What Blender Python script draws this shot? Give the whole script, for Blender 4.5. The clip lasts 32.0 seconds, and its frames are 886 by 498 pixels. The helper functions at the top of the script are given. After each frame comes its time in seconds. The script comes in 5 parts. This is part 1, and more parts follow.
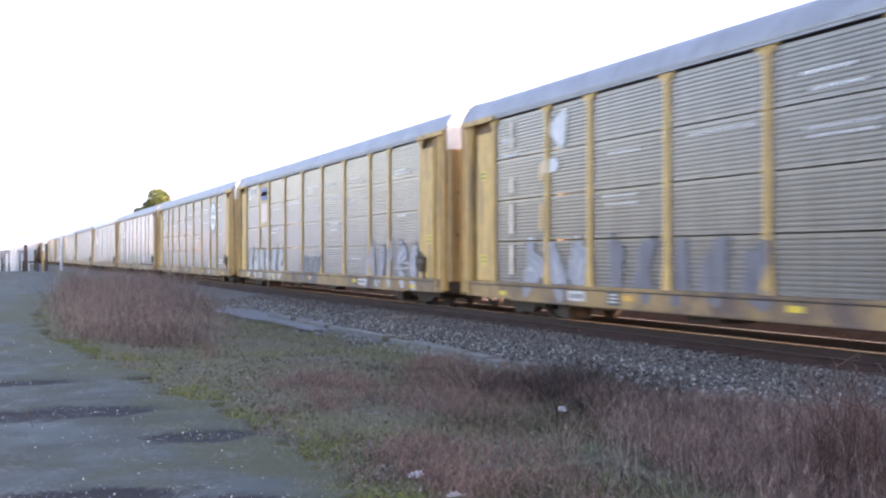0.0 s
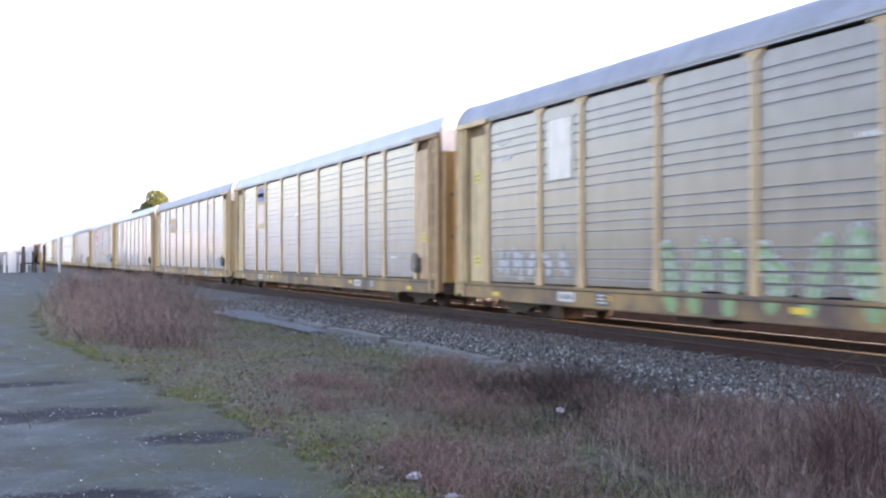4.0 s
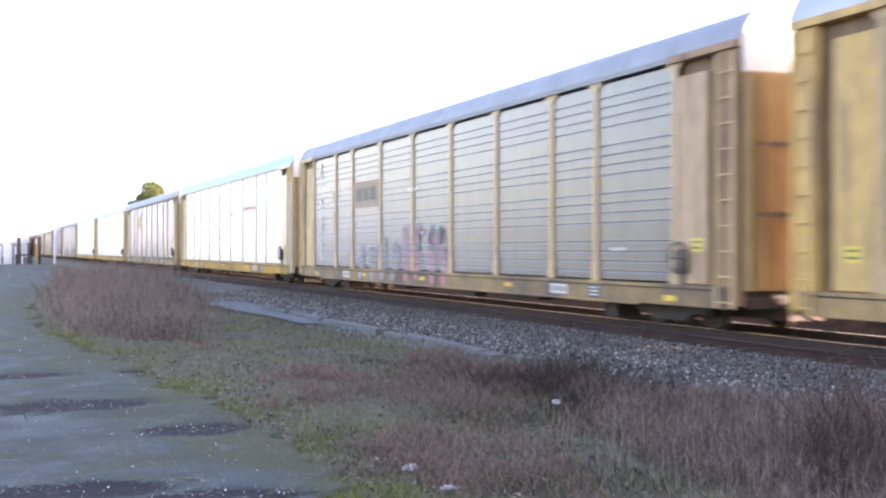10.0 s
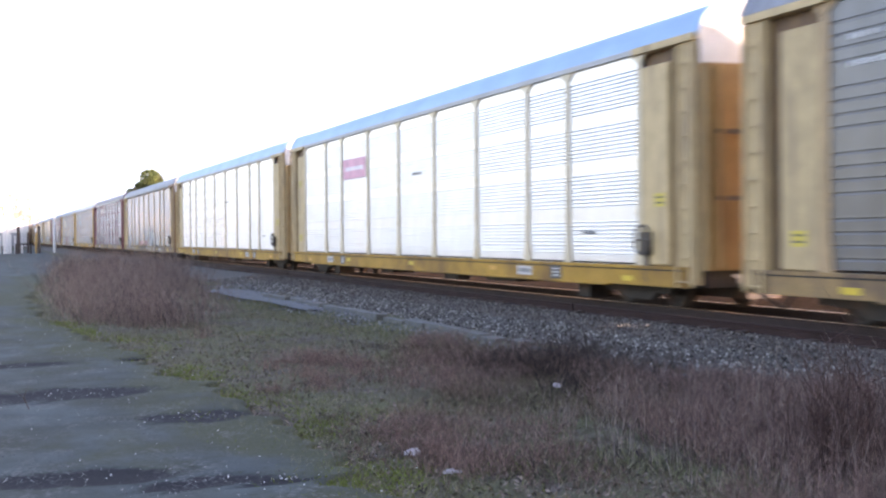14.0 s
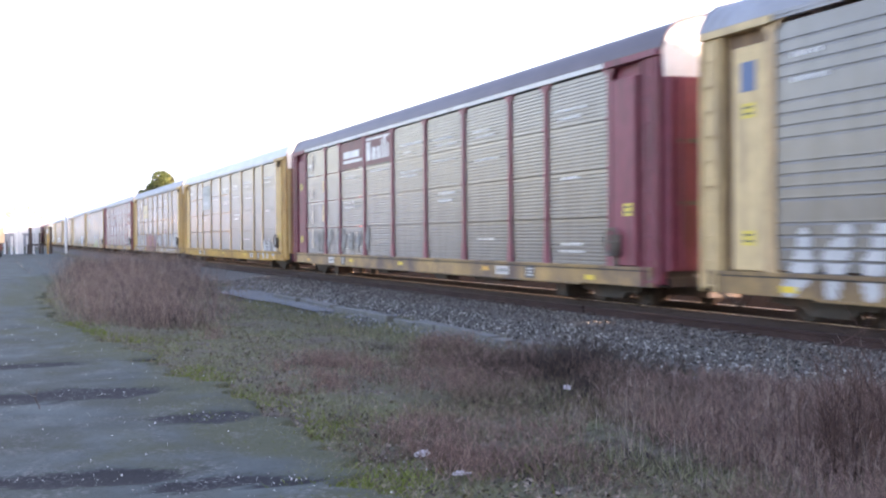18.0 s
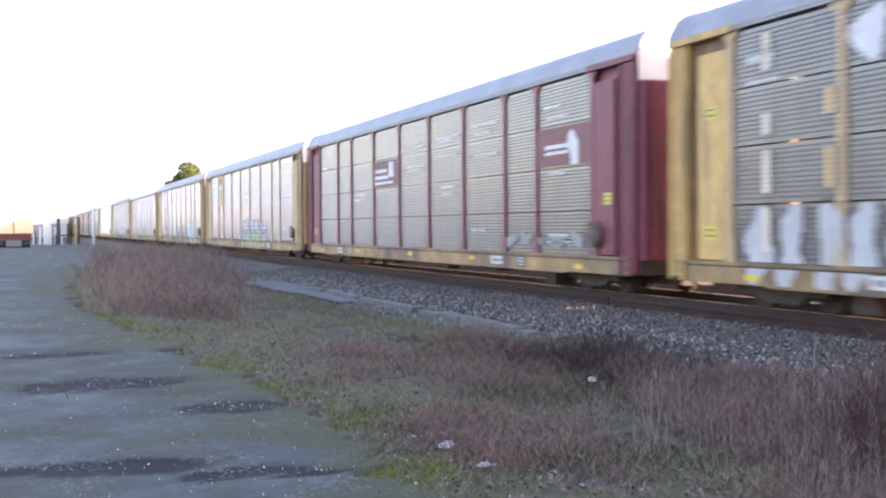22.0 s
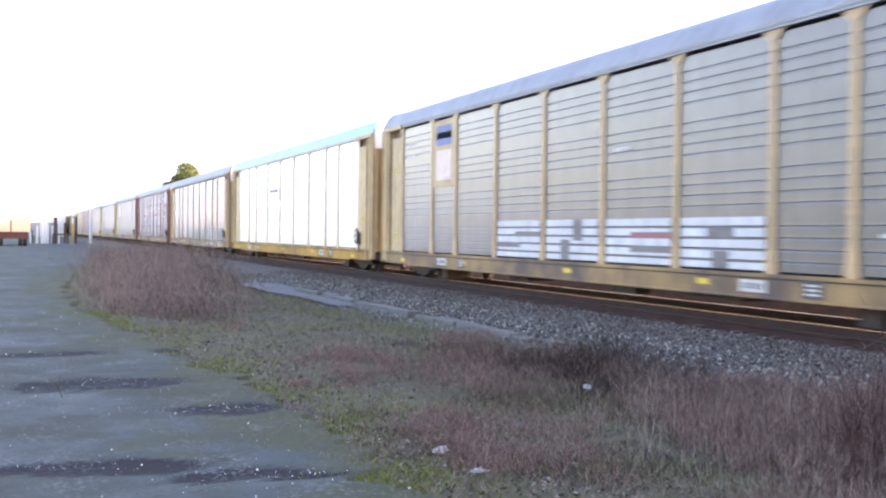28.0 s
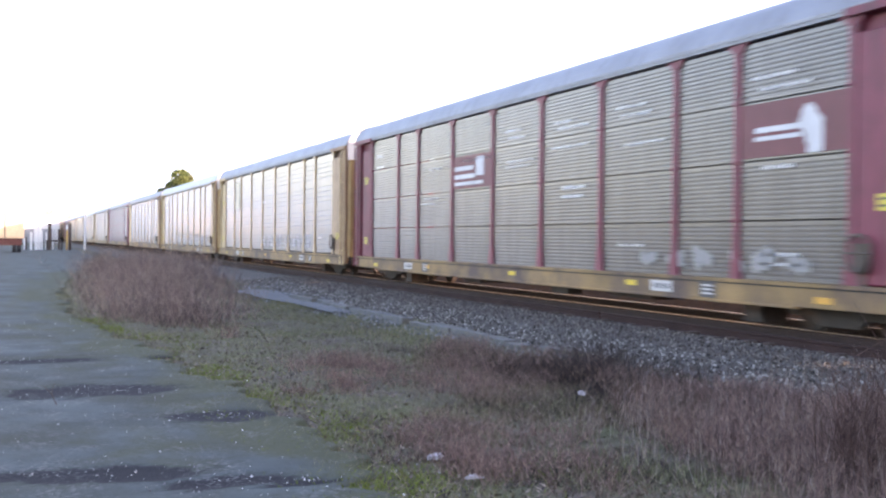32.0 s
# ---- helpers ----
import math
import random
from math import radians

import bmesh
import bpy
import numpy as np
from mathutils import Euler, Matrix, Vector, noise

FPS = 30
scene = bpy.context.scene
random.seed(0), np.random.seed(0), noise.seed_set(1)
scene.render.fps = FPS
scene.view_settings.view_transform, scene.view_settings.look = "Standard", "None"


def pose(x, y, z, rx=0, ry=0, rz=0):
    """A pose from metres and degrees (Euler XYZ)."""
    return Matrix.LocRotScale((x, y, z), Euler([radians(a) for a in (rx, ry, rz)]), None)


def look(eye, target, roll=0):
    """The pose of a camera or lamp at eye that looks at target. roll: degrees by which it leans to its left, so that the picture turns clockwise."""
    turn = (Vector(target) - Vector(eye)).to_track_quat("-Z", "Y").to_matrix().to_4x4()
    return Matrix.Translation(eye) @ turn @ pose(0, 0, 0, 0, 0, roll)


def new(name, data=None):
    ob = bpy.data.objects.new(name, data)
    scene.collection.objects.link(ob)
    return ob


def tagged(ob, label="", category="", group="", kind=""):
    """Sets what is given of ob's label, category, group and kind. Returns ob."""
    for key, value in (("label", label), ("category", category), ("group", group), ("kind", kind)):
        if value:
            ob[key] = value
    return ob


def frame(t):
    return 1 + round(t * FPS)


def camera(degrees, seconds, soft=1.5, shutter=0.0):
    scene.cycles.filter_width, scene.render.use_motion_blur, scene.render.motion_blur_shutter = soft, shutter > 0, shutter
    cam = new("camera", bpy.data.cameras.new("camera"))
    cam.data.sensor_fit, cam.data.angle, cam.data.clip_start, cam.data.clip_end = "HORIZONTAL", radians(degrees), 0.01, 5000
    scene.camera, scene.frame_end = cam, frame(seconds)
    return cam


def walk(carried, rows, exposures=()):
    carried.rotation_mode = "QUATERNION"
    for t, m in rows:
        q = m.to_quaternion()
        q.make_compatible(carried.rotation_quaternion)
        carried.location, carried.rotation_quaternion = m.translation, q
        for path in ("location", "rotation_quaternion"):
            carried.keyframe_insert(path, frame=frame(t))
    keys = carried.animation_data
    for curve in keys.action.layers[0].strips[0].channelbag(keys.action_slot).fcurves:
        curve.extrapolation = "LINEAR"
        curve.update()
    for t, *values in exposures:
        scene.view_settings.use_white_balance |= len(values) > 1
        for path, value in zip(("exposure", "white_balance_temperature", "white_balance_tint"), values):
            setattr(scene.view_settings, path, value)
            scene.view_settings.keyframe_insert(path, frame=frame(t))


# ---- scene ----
EYE = (0.0, 0.0, 1.78)
cam = camera(42.81, 32.0, soft=2.3, shutter=0.36)
# seconds, yaw, pitch, roll of a camera held in the hand at one spot
TURNS = [
    (0, -21.78, 0.42, -0.06),
    (0.5, -21.78, 0.37, -0.05),
    (1, -22.00, 0.43, -0.08),
    (1.5, -22.05, 0.57, -0.02),
    (2, -22.07, 0.66, 0.00),
    (2.5, -21.99, 0.69, 0.06),
    (3, -21.93, 0.69, -0.21),
    (3.5, -21.91, 0.70, -0.18),
    (5.5, -21.80, -1.13, 0.33),
    (6, -21.72, -1.42, 0.25),
    (6.5, -21.77, -1.49, 0.05),
    (7, -21.93, -1.35, -0.00),
    (7.5, -21.98, -1.23, -0.06),
    (8, -21.93, -0.99, -0.24),
    (8.5, -21.87, -0.66, -0.41),
    (9, -21.93, -0.41, -0.29),
    (9.5, -22.02, -0.14, -0.11),
    (10, -22.08, 0.07, -0.08),
    (10.5, -22.05, 0.21, -0.07),
    (11, -22.03, 0.31, 0.00),
    (11.5, -22.03, 0.32, 0.15),
    (12, -22.07, 0.13, 0.50),
    (12.5, -22.13, -0.33, 0.95),
    (13, -22.13, -0.57, 0.70),
    (13.5, -22.10, -0.70, 0.74),
    (14, -22.10, -0.70, 0.53),
    (14.5, -22.14, -0.61, 0.40),
    (16.5, -21.89, -0.65, 0.78),
    (17, -21.71, -0.63, 0.73),
    (17.5, -21.64, -0.63, 0.57),
    (18, -21.57, -0.61, 0.38),
    (18.5, -21.47, -0.64, 0.59),
    (19, -21.40, -0.69, 0.49),
    (19.5, -21.42, -0.71, 0.63),
    (20, -21.35, -0.83, 0.51),
    (20.5, -20.95, -0.99, 0.54),
    (21, -20.60, -1.08, 0.72),
    (21.5, -20.44, -1.07, 0.41),
    (22, -20.30, -1.04, 0.26),
    (22.5, -20.25, -1.13, 0.12),
    (23, -20.17, -1.34, 0.07),
    (23.5, -20.09, -1.95, -0.16),
    (24, -20.02, -2.45, -0.21),
    (24.5, -20.02, -2.56, -0.32),
    (25, -20.04, -2.28, -0.49),
    (25.5, -20.23, -1.84, -0.65),
    (27.5, -20.41, -0.89, -0.72),
    (28, -20.43, -0.78, -0.65),
    (28.5, -20.44, -0.70, -0.62),
    (29, -20.46, -0.66, -0.76),
    (29.5, -20.50, -0.60, -0.62),
    (30, -20.54, -0.57, -0.53),
    (30.5, -20.60, -0.63, -0.44),
    (31, -20.59, -0.64, -0.60),
    (31.5, -20.59, -0.58, -0.67),
    (32, -20.70, -0.45, -0.66),
]
STOPS = [(0, 2.85), (6, 3.05), (8, 3.2), (9.5, 3.2), (10.4, 2.95), (11.0, 2.5), (11.5, 1.85), (12.5, 1.85), (13.2, 2.45), (14.0, 2.6), (14.5, 2.2), (15.2, 1.9), (16.0, 1.9), (16.5, 2.15), (17.0, 2.5), (18.0, 2.9), (21.5, 3.0),
         (23.5, 3.05), (25, 3.22), (28.4, 3.05), (29.4, 2.05), (30.2, 2.1), (31.2, 2.8), (32, 2.95)]
EXPOSURES = [(t, v + 0.27, 6750, 32) for t, v in STOPS]
walk(cam, [(t, pose(*EYE, 90 + p, r, y)) for t, y, p, r in TURNS], EXPOSURES)

# ---- sky and sun ----
SUN_AZIMUTH, SUN_HEIGHT = 118.0, 12.0  # degrees clockwise from +Y, degrees up
world = bpy.data.worlds.new("sky")
scene.world = world
world.use_nodes = True
wn = world.node_tree.nodes
sky = wn.new("ShaderNodeTexSky")
sky.sky_type = "NISHITA"
sky.sun_disc = False
sky.sun_elevation = radians(SUN_HEIGHT)
sky.sun_rotation = radians(SUN_AZIMUTH)
sky.dust_density = 2.0
wn["Background"].inputs["Strength"].default_value = 0.12
world.node_tree.links.new(sky.outputs[0], wn["Background"].inputs[0])
sun = new("sun", bpy.data.lights.new("sun", "SUN"))
sun.data.energy, sun.data.angle, sun.data.color = 3.0, radians(0.6), (1.0, 0.88, 0.70)
a, e = radians(SUN_AZIMUTH), radians(SUN_HEIGHT)
to_sun = Vector((math.sin(a) * math.cos(e), math.cos(a) * math.cos(e), math.sin(e)))
sun.matrix_world = look(to_sun * 300, (0, 0, 0))


# ---- materials ----
def material(name, base, rough=0.7, metal=0.0, vary=0.25, scale=3.0, grain=40.0, bump=0.15, stain=None, amount=0.4, streak=False, per=0.0,
             stain_scale=1.2, spec=0.5, coat=0.0):
    """A surface with broad variation, fine grain, an optional second colour in patches or downward streaks, and a change from object to object."""
    m = bpy.data.materials.new(name)
    m.use_nodes = True
    nt = m.node_tree
    n, link = nt.nodes, nt.links.new
    bsdf = n["Principled BSDF"]
    co = n.new("ShaderNodeTexCoord")
    big = n.new("ShaderNodeTexNoise")
    big.inputs["Scale"].default_value, big.inputs["Detail"].default_value = scale, 4
    link(co.outputs["Object"], big.inputs["Vector"])
    fine = n.new("ShaderNodeTexNoise")
    fine.inputs["Scale"].default_value, fine.inputs["Detail"].default_value = grain, 3
    link(co.outputs["Object"], fine.inputs["Vector"])
    add = n.new("ShaderNodeMath")
    add.operation = "MULTIPLY_ADD"
    add.inputs[1].default_value = 0.5
    link(fine.outputs[0], add.inputs[0])
    link(big.outputs[0], add.inputs[2])
    ramp = n.new("ShaderNodeValToRGB")
    lo, hi = [c * (1 - vary) for c in base], [min(1, c * (1 + vary)) for c in base]
    ramp.color_ramp.elements[0].position, ramp.color_ramp.elements[0].color = 0.5, (*lo, 1)
    ramp.color_ramp.elements[1].position, ramp.color_ramp.elements[1].color = 1.0, (*hi, 1)
    link(add.outputs[0], ramp.inputs[0])
    colour = ramp.outputs[0]
    if stain:
        mask = n.new("ShaderNodeTexNoise")
        mask.inputs["Scale"].default_value, mask.inputs["Detail"].default_value, mask.inputs["Roughness"].default_value = stain_scale, 5, 0.65
        if streak:
            mp = n.new("ShaderNodeMapping")
            mp.inputs["Scale"].default_value = (3.0, 3.0, 0.35)
            link(co.outputs["Object"], mp.inputs[0])
            link(mp.outputs[0], mask.inputs["Vector"])
        else:
            link(co.outputs["Object"], mask.inputs["Vector"])
        r2 = n.new("ShaderNodeValToRGB")
        r2.color_ramp.elements[0].position, r2.color_ramp.elements[1].position = 0.62 - amount * 0.35, 0.72 - amount * 0.1
        link(mask.outputs[0], r2.inputs[0])
        mix = n.new("ShaderNodeMix")
        mix.data_type = "RGBA"
        mix.inputs[7].default_value = (*stain, 1)
        link(r2.outputs[0], mix.inputs[0])
        link(colour, mix.inputs[6])
        colour = mix.outputs[2]
    if per:
        info = n.new("ShaderNodeObjectInfo")
        rng = n.new("ShaderNodeMapRange")
        rng.inputs["To Min"].default_value, rng.inputs["To Max"].default_value = 1 - per, 1 + per
        link(info.outputs["Random"], rng.inputs[0])
        hsv = n.new("ShaderNodeHueSaturation")
        link(rng.outputs[0], hsv.inputs["Value"])
        link(colour, hsv.inputs["Color"])
        colour = hsv.outputs[0]
    link(colour, bsdf.inputs["Base Color"])
    bsdf.inputs["Roughness"].default_value, bsdf.inputs["Metallic"].default_value = rough, metal
    bsdf.inputs["Specular IOR Level"].default_value = spec
    bsdf.inputs["Coat Weight"].default_value, bsdf.inputs["Coat Roughness"].default_value = coat, 0.25
    if bump:
        b = n.new("ShaderNodeBump")
        b.inputs["Strength"].default_value, b.inputs["Distance"].default_value = bump, 0.02
        link(add.outputs[0], b.inputs["Height"])
        link(b.outputs[0], bsdf.inputs["Normal"])
    return m


YELLOW = material("faded_yellow_paint", (0.49, 0.305, 0.095), 0.6, vary=0.2, stain=(0.23, 0.14, 0.075), amount=0.35, streak=True, per=0.1)
CREAM = material("bleached_yellow_paint", (0.50, 0.365, 0.185), 0.6, vary=0.18, stain=(0.33, 0.235, 0.13), amount=0.35, streak=True, per=0.08)
OXIDE = material("oxide_red_paint", (0.165, 0.026, 0.046), 0.55, vary=0.2, stain=(0.09, 0.022, 0.03), amount=0.3, streak=True, per=0.08)
GALV = material("weathered_galvanised_steel", (0.092, 0.087, 0.087), 0.42, metal=0.3, coat=0.85, vary=0.24, scale=1.5, stain=(0.073, 0.067, 0.064), amount=0.45, streak=True, per=0.12)
GALV_DIM = material("dirty_galvanised_steel", (0.082, 0.081, 0.084), 0.44, metal=0.25, coat=0.8, vary=0.24, scale=1.5, stain=(0.068, 0.063, 0.061), amount=0.4, streak=True, per=0.1)
SILVER = material("bright_new_galvanised_steel", (0.74, 0.735, 0.73), 0.33, metal=0.5, vary=0.08, scale=1.2, bump=0.08, per=0.05)
ROOF = material("roof_galvanised", (0.245, 0.252, 0.272), 0.55, metal=0.25, vary=0.16, scale=0.8, bump=0.05, stain=(0.19, 0.19, 0.2), amount=0.3, streak=True)
ROOF_BLUE = material("roof_blue", (0.29, 0.43, 0.60), 0.5, metal=0.25, vary=0.12, scale=0.8, bump=0.05)
ROOF_PALE = material("roof_pale", (0.40, 0.405, 0.42), 0.5, metal=0.25, vary=0.12, scale=0.8, bump=0.05)
ROOF_OXIDE = material("roof_oxide", (0.075, 0.055, 0.062), 0.5, metal=0.1, vary=0.2, scale=0.8, bump=0.05)
GOLDEN = material("golden_sill_paint", (0.40, 0.225, 0.035), 0.65, vary=0.22, scale=1.2, spec=0.25, stain=(0.22, 0.12, 0.035), amount=0.5, stain_scale=0.8)
SILL = material("grimy_yellow_sill", (0.27, 0.165, 0.058), 0.6, vary=0.35, scale=0.9, stain=(0.085, 0.052, 0.042), amount=0.6, stain_scale=0.7, per=0.18)
WHITE = material("white_paint", (0.62, 0.62, 0.61), 0.5, vary=0.1, bump=0.05, stain=(0.45, 0.42, 0.38), amount=0.15)
AMBER = material("amber_door_paint", (0.32, 0.195, 0.072), 0.5, vary=0.16, stain=(0.2, 0.11, 0.04), amount=0.3, streak=True, per=0.08)
FADED = material("sun_faded_post_paint", (0.42, 0.275, 0.135), 0.5, vary=0.2, stain=(0.29, 0.2, 0.12), amount=0.4, streak=True, per=0.1, coat=0.1)
PALE_POST = material("pale_post_paint", (0.53, 0.44, 0.30), 0.45, vary=0.12, per=0.06, coat=0.3)
BRAKE = material("dull_brake_iron", (0.09, 0.072, 0.058), 0.6, metal=0.3, vary=0.25)
RUSTY = material("rust_stained_corner_paint", (0.29, 0.165, 0.082), 0.6, vary=0.2, stain=(0.15, 0.07, 0.045), amount=0.35, streak=True, per=0.08)
# dark streaky brown with the shade of the corner recess put into the colour
SHADOW_PAINT = material("shade_dark_recess_paint", (0.16, 0.092, 0.045), 0.65, vary=0.3, stain=(0.07, 0.04, 0.028), amount=0.5, streak=True)
PEACH_PAINT = material("peach_bleached_paint", (0.43, 0.285, 0.165), 0.6, vary=0.18, stain=(0.27, 0.16, 0.09), amount=0.4, streak=True, per=0.08)
DARK = material("grimy_underframe", (0.035, 0.028, 0.024), 0.75, vary=0.3, stain=(0.08, 0.045, 0.03), amount=0.3)
BLACK = material("flat_black", (0.02, 0.02, 0.022), 0.8, vary=0.2, bump=0)
RAIL = material("rusty_rail", (0.03, 0.016, 0.013), 0.8, metal=0.1, vary=0.25)
RAIL_TOP = material("polished_rail_head", (0.6, 0.42, 0.27), 0.4, metal=0.7, vary=0.08, bump=0.01)
TIE = material("creosoted_tie", (0.055, 0.036, 0.029), 0.85, vary=0.35, per=0.25)
BALLAST = material("grey_ballast", (0.10, 0.091, 0.082), 0.9, vary=0.55, scale=8, grain=60, spec=0.2)
DIRT = material("dirt_and_moss", (0.09, 0.077, 0.064), 0.95, vary=0.6, scale=6, grain=45, bump=0.8, stain=(0.088, 0.094, 0.048), amount=0.75, stain_scale=1.3, spec=0.12)
ASPHALT = material("worn_asphalt", (0.064, 0.080, 0.080), 0.9, vary=0.38, scale=1.1, grain=90, bump=0.35, stain=(0.042, 0.045, 0.032), amount=0.6, stain_scale=0.45, spec=0.18)
WET = material("dark_broken_asphalt", (0.017, 0.016, 0.02), 0.95, vary=0.5, scale=6, grain=80, bump=0.5, spec=0.08)
CONCRETE = material("pale_concrete", (0.125, 0.125, 0.122), 0.9, vary=0.35, scale=5, bump=0.5, stain=(0.075, 0.072, 0.055), amount=0.6, stain_scale=2.5)
OILED = material("oily_track_bed", (0.042, 0.030, 0.024), 0.85, vary=0.5, scale=5, grain=50, bump=0.6, stain=(0.07, 0.05, 0.036), amount=0.5, spec=0.3)
SPARE = material("rusted_spare_rail", (0.034, 0.019, 0.017), 0.85, spec=0.2, vary=0.3, scale=1.2)
BARK = material("bark", (0.07, 0.05, 0.04), 0.9, vary=0.3)

# ---- shared building ----
MESHES = {}


def part(name, bm, mat, parent=None, label="", key=None, at=None):
    """Links a bmesh as one mesh object under a thing or part. The same key shares one mesh."""
    if key is not None and key in MESHES:
        me = MESHES[key]
    else:
        me = bpy.data.meshes.new(name)
        built = bm() if callable(bm) else bm
        built.to_mesh(me)
        built.free()
        me.materials.append(mat)
        if key is not None:
            MESHES[key] = me
    ob = new(name, me)
    ob.parent = parent
    if at is not None:
        ob.location = at
    if label:
        tagged(ob, label)
    return ob


def box(bm, x0, x1, y0, y1, z0, z1):
    v = [bm.verts.new((x, y, z)) for x in (x0, x1) for y in (y0, y1) for z in (z0, z1)]
    for f in ((0, 1, 3, 2), (4, 6, 7, 5), (0, 4, 5, 1), (2, 3, 7, 6), (0, 2, 6, 4), (1, 5, 7, 3)):
        bm.faces.new([v[i] for i in f])


def boxes(*list_of):
    bm = bmesh.new()
    for b in list_of:
        box(bm, *b)
    return bm


def rod(bm, p, q, r, sides=6, r2=None):
    p, q = Vector(p), Vector(q)
    turn = (q - p).to_track_quat("Z", "Y").to_matrix()
    rings = []
    for c, rad in ((p, r), (q, r if r2 is None else r2)):
        rings.append([bm.verts.new(c + turn @ Vector((rad * math.cos(2 * math.pi * i / sides), rad * math.sin(2 * math.pi * i / sides), 0))) for i in range(sides)])
    for i in range(sides):
        bm.faces.new((rings[0][i], rings[0][(i + 1) % sides], rings[1][(i + 1) % sides], rings[1][i]))
    bm.faces.new(rings[0][::-1])
    bm.faces.new(rings[1])


def extrude_y(profile, y0, y1, closed=False):
    """A strip of (x, z) points swept along y."""
    bm = bmesh.new()
    a = [bm.verts.new((x, y0, z)) for x, z in profile]
    b = [bm.verts.new((x, y1, z)) for x, z in profile]
    n = len(profile)
    for i in range(n if closed else n - 1):
        j = (i + 1) % n
        bm.faces.new((a[i], a[j], b[j], b[i]))
    if closed:
        bm.faces.new(a[::-1])
        bm.faces.new(b)
    return bm


# ---- the ground ----
RAIL_Z, TRACK_X = 0.38, 12.85


def bed_height(x):
    """Height of the ground and of the ballast bed across the track."""
    d = abs(x - TRACK_X)
    if d < 1.45:
        return 0.115
    if d < 1.75:
        return 0.115 + 0.025 * (d - 1.45) / 0.3
    if d < 4.3:
        s = (d - 1.75) / 2.55
        return 0.14 - 0.16 * s * s * (3 - 2 * s)
    return 0.0


def edge_x(y):
    """The line at which the asphalt ends."""
    pts = ((-40, 2.6), (5, 2.62), (9, 2.6), (13, 2.4), (19, 1.9), (26.7, 1.1), (36, 1.2), (44, 1.7), (57, 2.7), (75, 4.2), (105, 6.5), (200, 8.0))
    for (a, xa), (b, xb) in zip(pts, pts[1:]):
        if y <= b:
            return xa + (xb - xa) * max(0, (y - a) / (b - a))
    return 8.0


def soil_z(x, y):
    """Height of the bare soil."""
    z = bed_height(x) - 0.02
    if 0 < x < 9 and -1 < y < 120:
        z += 0.05 * noise.noise((x * 0.6, y * 0.6, 0)) + 0.03 * noise.noise((x * 2.2, y * 2.2, 5))
        z -= 0.10 * max(0, 1 - abs(x - 7.0) / 1.4)
        if y < 24:
            z += 0.022 * noise.noise((x * 4.5, y * 4.5, 8))
    if x < edge_x(y) + 0.4:
        z = min(z, -0.03)
    return z


def ground_sheet():
    xs = [-3000, -600, -150, -60, -30, -15, -8, -4, -2, 0] + [round(0.4 + 0.14 * i, 2) for i in range(61)] + [9.4, 10, 10.8, 11.6, 12.4, 13.2, 14, 15, 16, 17, 19, 22, 30, 60, 150, 600, 3000]
    ys = [-3000, -600, -100, -30, -10, 0] + [2, 3, 4, 4.5] + [5 + 0.16 * i for i in range(110)] + [22.8 + 0.5 * i for i in range(58)] + [52 + 4 * i for i in range(40)] + [230, 300, 500, 900, 1600, 3000]
    bm = bmesh.new()
    grid = []
    for y in ys:
        row = []
        for x in xs:
            row.append(bm.verts.new((x, y, soil_z(x, y))))
        grid.append(row)
    for r0, r1 in zip(grid, grid[1:]):
        for i in range(len(xs) - 1):
            bm.faces.new((r0[i], r0[i + 1], r1[i + 1], r1[i]))
    for f in bm.faces:
        f.smooth = True
    return bm


ground = tagged(part("ground", ground_sheet(), DIRT), "bare winter dirt with moss and dead grass beside the railway", "ground", kind="structure")


def road_z(x, y):
    return 0.012 + 0.012 * noise.noise((x * 0.2, y * 0.2, 9))


POTHOLES = ((0.7, 13.5, 1.05, 0.55), (1.9, 11.25, 0.55, 0.36), (0.65, 8.7, 0.75, 0.28), (1.45, 8.2, 0.5, 0.22), (2.45, 16.9, 0.65, 0.32), (0.35, 16.9, 0.8, 0.34), (0.15, 8.85, 0.5, 0.16), (1.95, 8.05, 0.3, 0.12))


def broken(x, y):
    """How far the asphalt is broken up at a spot, 0 to 1."""
    best = 0.0
    for cx, cy, rx, ry in POTHOLES:
        d = math.hypot((x - cx) / rx, (y - cy) / ry) + 0.45 * noise.noise((x * 2.5, y * 2.5, cx)) + 0.25 * noise.noise((x * 8, y * 8, cy))
        best = max(best, min(1, max(0, (1.15 - d) / 0.5)))
    return best


def mossy(x, y):
    """How far moss and dirt have crept over the asphalt at a spot, 0 to 1."""
    d = edge_x(y) - x
    v = 1.1 - d / (0.75 + 0.025 * y) + 1.1 * noise.noise((x * 0.9, y * 0.45, 40)) + 0.5 * noise.noise((x * 3, y * 2, 41))
    v = max(v, 1.6 * noise.noise((x * 0.5, y * 0.3, 44)) - 0.35 + 0.5 * noise.noise((x * 3, y * 2, 45)))
    return min(1, max(0, v))


